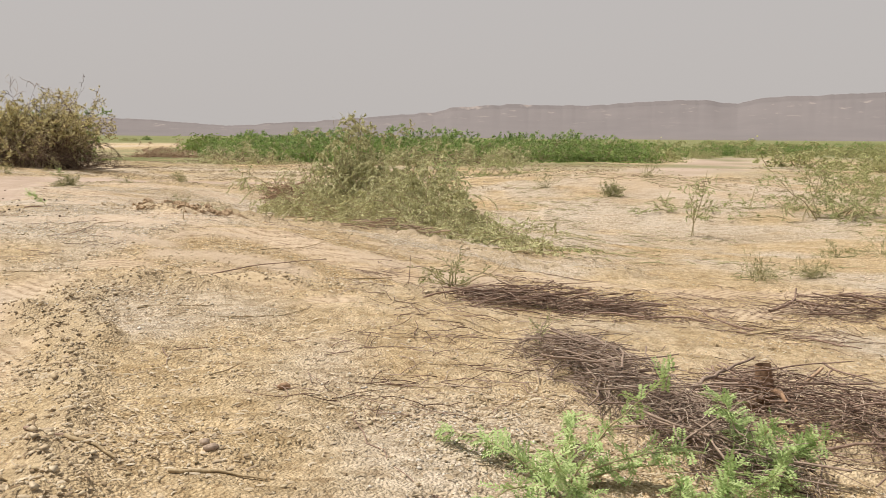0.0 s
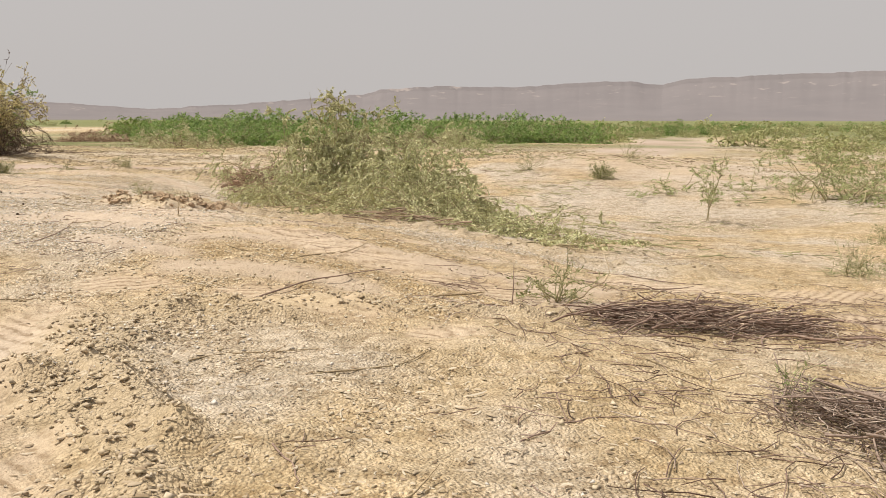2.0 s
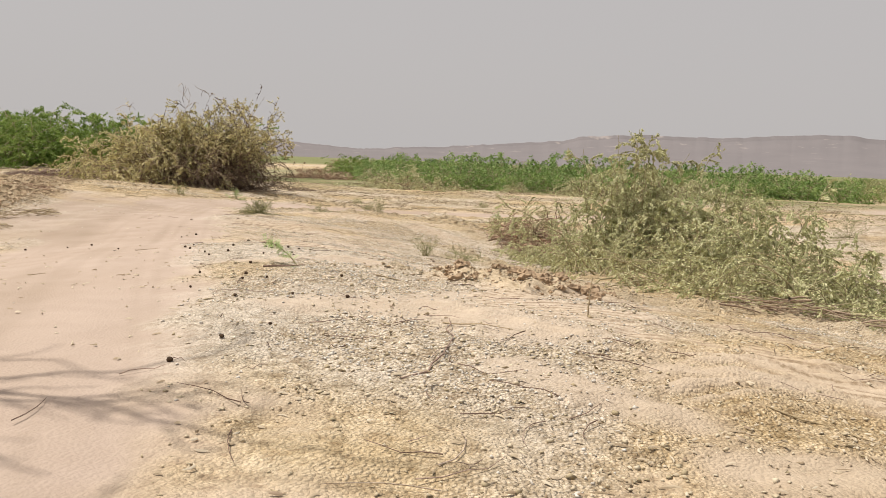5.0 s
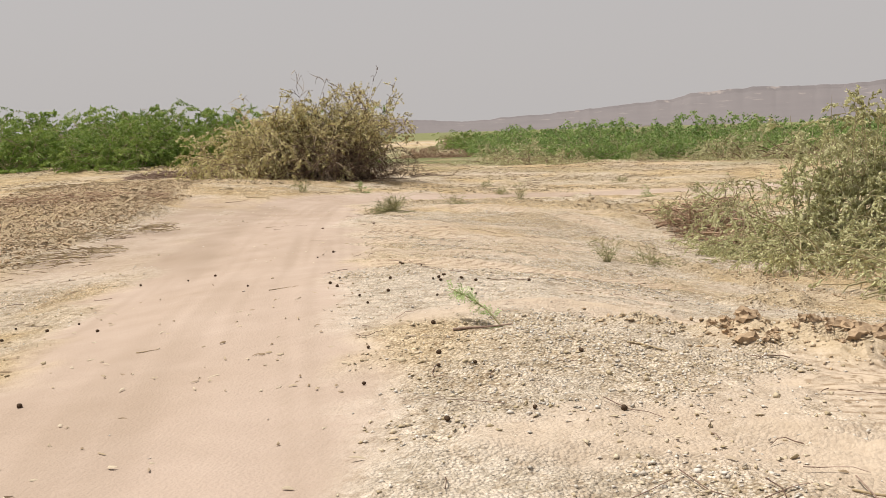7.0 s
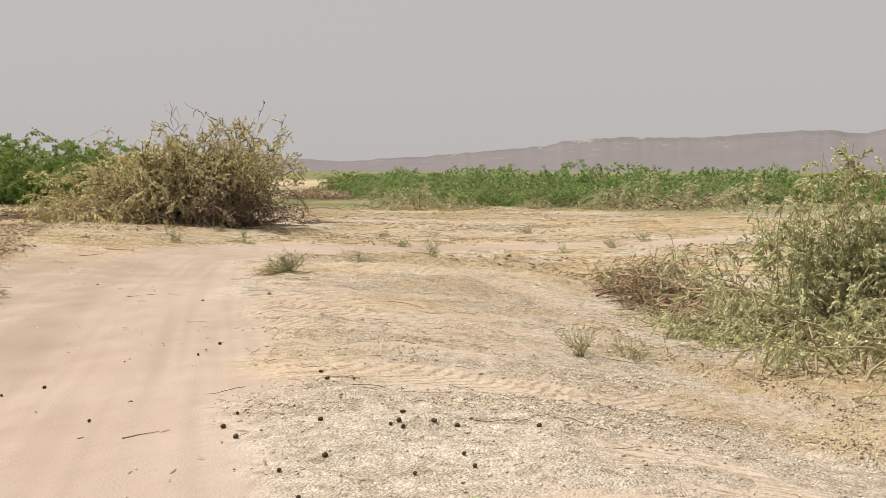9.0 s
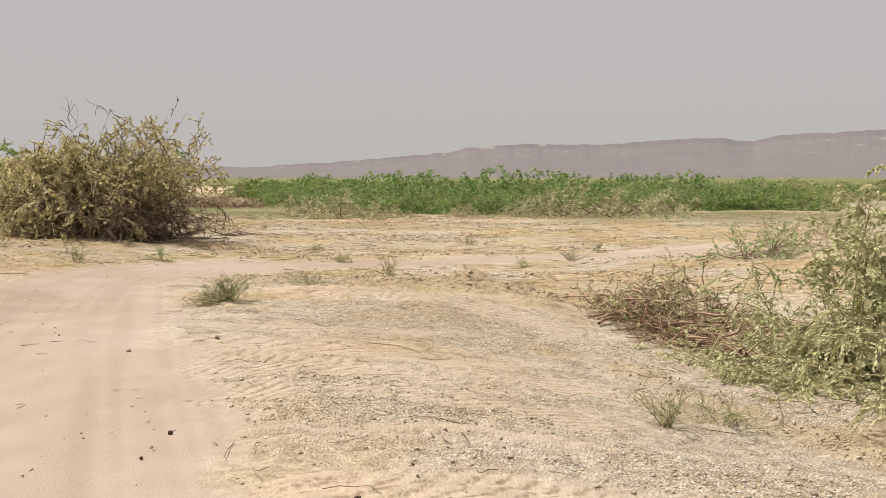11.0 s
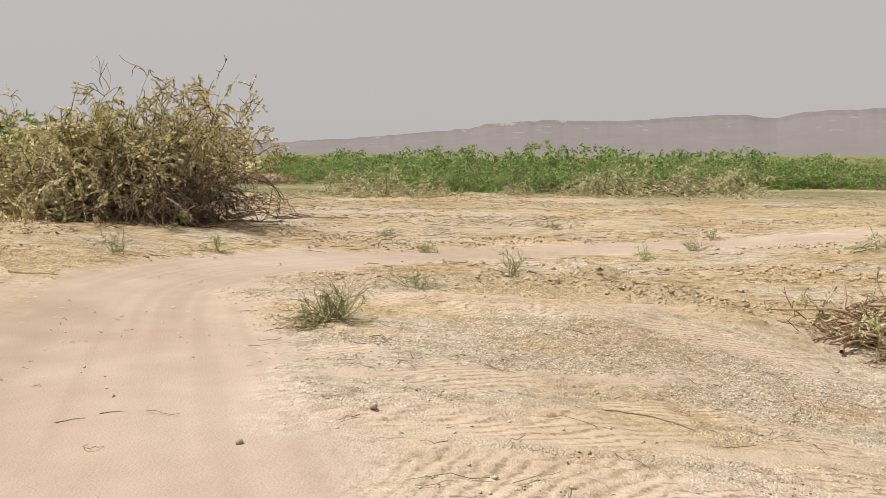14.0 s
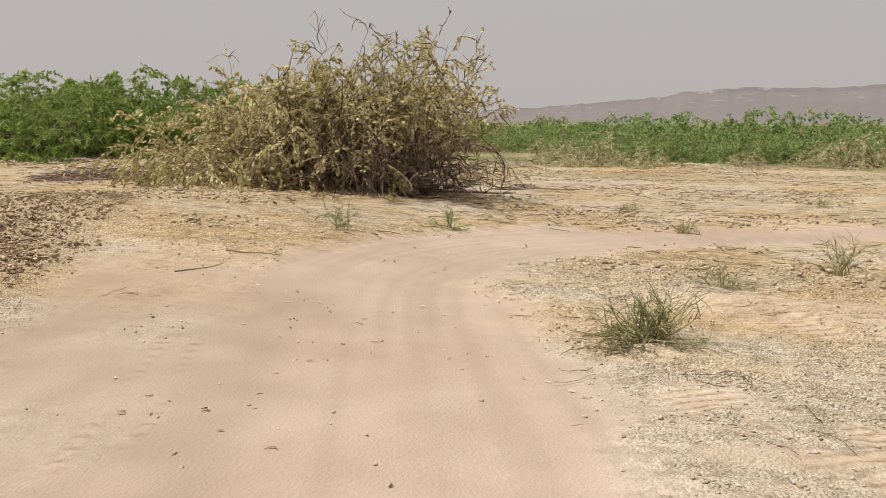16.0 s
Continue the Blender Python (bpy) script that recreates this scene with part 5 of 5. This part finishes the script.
def scatter(n, x0, x1, y0, y1, rng, keep, reach=0.0):
    """Random spots kept by a chance that may vary over the ground."""
    x, y = rng.uniform(x0, x1, n), rng.uniform(y0, y1, n)
    if reach:
        ok = rng.random(n) < np.exp(-(near_walk(x, y) / reach) ** 2)
        x, y = x[ok], y[ok]
    ok = rng.random(len(x)) < keep(x, y)
    return x[ok], y[ok]


def near_walk(x, y):
    d, _, _ = line_dist(x, y, [(0.0, 2.0), (-5.5, 11.0), (-11.0, 22.0), (-11.5, 30.0)])
    return d


def litter_chance(x, y):
    track, _, tyre, _, _, _, ridge = masks(x, y)
    bare = bare_at(x, y)
    patchy = 0.15 + 0.85 * smooth(-0.4, 0.4, vnoise(x / 1.6, y / 1.6, 33) + 0.5 * vnoise(x / 0.55, y / 0.45, 36))
    return np.clip(np.clip(1 - 1.2 * track, 0.006, 1) * (1 - 0.85 * tyre) * (1 - ridge) * (1 - 0.9 * bare) * patchy, 0, 1)


def chips(n, seed, size, mat, name, label, x0=-18, x1=9, y1=32, chance=lambda u, w: litter_chance(u, w) * (1 - 0.8 * grey_at(u, w) * smooth(8, 12, w)) * (1 - 0.8 * smooth(6.0, 10.5, w))):
    """Curled bits of bark, leaf and straw lying about."""
    rng = np.random.default_rng(seed)
    x, y = scatter(n, x0, x1, 2.6, y1, rng, chance, 7.0)
    z = relief(x, y)[0]
    m = len(x)
    a = rng.uniform(0, 2 * math.pi, m)
    ln, wd = rng.lognormal(math.log(size), 0.4, m), size * rng.uniform(0.07, 0.16, m)
    curl, tip = rng.normal(0, 0.9, m), rng.normal(0, 0.12, m)
    path = np.zeros((m, 4, 3))
    path[:, 0] = np.column_stack([x, y, z + wd * 0.9])
    for i in range(1, 4):
        way = np.stack([np.cos(a + curl * (i - 2)), np.sin(a + curl * (i - 2)), tip], 1)
        path[:, i] = path[:, i - 1] + way * ln[:, None] / 3
    side = np.column_stack([-np.sin(a), np.cos(a), np.zeros(m)])[:, None] * (wd[:, None] * np.array([0.5, 1.0, 1.0, 0.4]))[..., None]
    up = np.array([0.0, 0.0, 1.0]) * (wd[:, None] * np.array([0.6, 1.5, 1.5, 0.6]))[..., None]
    v = np.concatenate([path - side, path + up, path + side], 1)
    ids = (np.arange(m) * 12)[:, None]
    q = np.concatenate([ids + np.array([[r + i, r + i + 1, r + i + 5, r + i + 4]]) for r in (0, 4) for i in range(3)])
    me = np_mesh(name, v, q)
    me.materials.append(mat)
    tagged(new(name, me), label, "litter", kind="stuff")


def crumbs(n, seed, lo, hi, mat, name, label, chance, area=(-24, 9, 2.6, 34), reach=7.5):
    """Crumbs of dry earth, eight-sided and uneven."""
    rng = np.random.default_rng(seed)
    x, y = scatter(n, *area, rng, chance, reach)
    z = relief(x, y)[0]
    m = len(x)
    r = rng.uniform(lo, hi, m) * rng.uniform(0.6, 1.0, m)
    shape = np.array([[1.25, 0, 0], [-1.25, 0, 0], [0, 0.85, 0], [0, -0.85, 0], [0, 0, 0.62], [0, 0, -0.5]])
    v = shape[None] * r[:, None, None] * rng.uniform(0.45, 1.45, (m, 6, 1)) + rng.normal(0, 0.30, (m, 6, 3)) * r[:, None, None]
    a = rng.uniform(0, 2 * math.pi, m)
    c, s = np.cos(a)[:, None], np.sin(a)[:, None]
    v = np.stack([v[..., 0] * c - v[..., 1] * s, v[..., 0] * s + v[..., 1] * c, v[..., 2]], -1)
    v += np.column_stack([x, y, z + r * 0.25])[:, None]
    faces = np.array([[0, 2, 4], [2, 1, 4], [1, 3, 4], [3, 0, 4], [2, 0, 5], [1, 2, 5], [3, 1, 5], [0, 3, 5]])
    t = ((np.arange(m) * 6)[:, None, None] + faces[None]).reshape(-1, 3)
    me = np_mesh(name, v, None, t)
    me.materials.append(mat)
    tagged(new(name, me), label, "earth", kind="stuff")


CHIPS = 210000
chips(CHIPS, 101, 0.046, CHIP, "litter", "bits of bark, straw and dry leaf strewn over soil")
chips(30000, 108, 0.036, CHIP, "litter", "curled bits of bark and dry leaf thick on the soil", -4.2, 4.0, 11.0)
chips(15000, 112, 0.05, CHIP, "litter", "few dry bits of stem lying on the sandy track", -19, 0, 36,
      lambda u, w: masks(u, w)[0] * 0.5 * smooth(-0.1, 0.8, vnoise(u / 1.1, w / 1.6, 71) + 0.4 * vnoise(u / 0.3, w / 0.3, 72)))
CRUMB = island_material("soil_crumbs", [(0.0, (0.37, 0.30, 0.19)), (0.5, (0.50, 0.42, 0.295)), (1.0, (0.58, 0.50, 0.375))], 0.95, 0.1)
crumbs(220000, 102, 0.006, 0.020, CRUMB, "soil_crumbs", "small crumbs of dry pale earth", litter_chance)


GRIT = island_material("grey_grit", [(0.0, (0.47, 0.425, 0.37)), (0.5, (0.585, 0.54, 0.48)), (1.0, (0.68, 0.635, 0.575))], 0.95, 0.1)
crumbs(380000, 109, 0.006, 0.016, GRIT, "grey_grit", "grey gritty bits lying in patches on soil", lambda x, y: litter_chance(x, y) * grey_at(x, y) ** 2)
BROWN = island_material("brown_earth", [(0.0, (0.42, 0.32, 0.21)), (0.5, (0.52, 0.41, 0.285)), (1.0, (0.60, 0.49, 0.36))], 0.95, 0.1, 0, 22)
crumbs(260000, 110, 0.008, 0.028, BROWN, "brown_clods", "dug-up lumps of brown earth", lambda x, y: np.clip(brown_at(x, y) * 0.9 + 0.3 * masks(x, y)[5], 0, 1))


def clod_chance(x, y):
    return np.clip(masks(x, y)[4] * 1.2 + 0.30 * masks(x, y)[5], 0, 1)


crumbs(380000, 103, 0.005, 0.022, CLOD, "earth_clods", "broken clods of yellow-brown earth along ploughed ridges", clod_chance)


def strewn(n, seed, x0, x1, y0, y1, lo, hi, r, mat, name, label):
    """Fine twigs lying over the cleared ground."""
    rng = np.random.default_rng(seed)
    x, y = scatter(n, x0, x1, y0, y1, rng, lambda u, w: (1 - 0.97 * masks(u, w)[0]) * smooth(-0.3, 0.4, vnoise(u / 3, w / 2, 51) + 0.4 * vnoise(u, w, 52)))
    a = rng.uniform(0, 2 * math.pi, len(x))
    ln = rng.uniform(lo, hi, len(x))
    path = np.zeros((len(x), 5, 3))
    turn = rng.normal(0, 0.5, len(x))
    for i in range(5):
        t = i / 4 - 0.5
        path[:, i, 0] = x + np.cos(a + turn * t) * ln * t
        path[:, i, 1] = y + np.sin(a + turn * t) * ln * t
        path[:, i, 2] = relief(path[:, i, 0], path[:, i, 1])[0] + r * 1.5 + rng.uniform(0, 0.02, len(x))
    me = np_mesh(name, *tubes(path, r, r * 0.5, 3))
    me.materials.append(mat)
    tagged(new(name, me), label, "twigs", kind="stuff")


crumbs(60000, 106, 0.012, 0.034, CLOD, "earth_lumps", "larger lumps of yellow-brown earth along ploughed ridges", lambda x, y: clod_chance(x, y) ** 2)
strewn(2600, 104, -17, 7, 2.8, 31, 0.08, 0.45, 0.0035, TWIG, "strewn_twigs", "thin dry twigs strewn over bare soil")
strewn(1700, 114, -1, 6, 4.2, 11.5, 0.1, 0.45, 0.004, TWIG, "strewn_twigs", "dark dead twigs strewn round the brush piles")
strewn(18000, 105, -40, 26, 31, 72, 0.1, 0.4, 0.011, DRYSTEM, "strewn_brush", "dry stems strewn over the cleared field")
strewn(2600, 107, 2, 17, 15, 42, 0.15, 0.6, 0.009, TUFT_STEM, "flattened_grass", "flattened olive grass stems on the sandy rise")
crumbs(60000, 111, 0.02, 0.06, CLOD, "field_clods", "lumps of dry earth over the cleared field",
       lambda x, y: (1 - masks(x, y)[0]) * smooth(0.0, 0.6, vnoise(x / 4, y / 1.3, 55) + 0.5 * vnoise(x / 1.2, y / 0.6, 56)), (-36, 14, 30, 66), 0.0)
crumbs(70000, 113, 0.012, 0.045, BROWN, "broken_ground", "broken brown clods turned up beside the track", lambda x, y: masks(x, y)[5] ** 2, (-25, -14, 18, 37), 0.0)
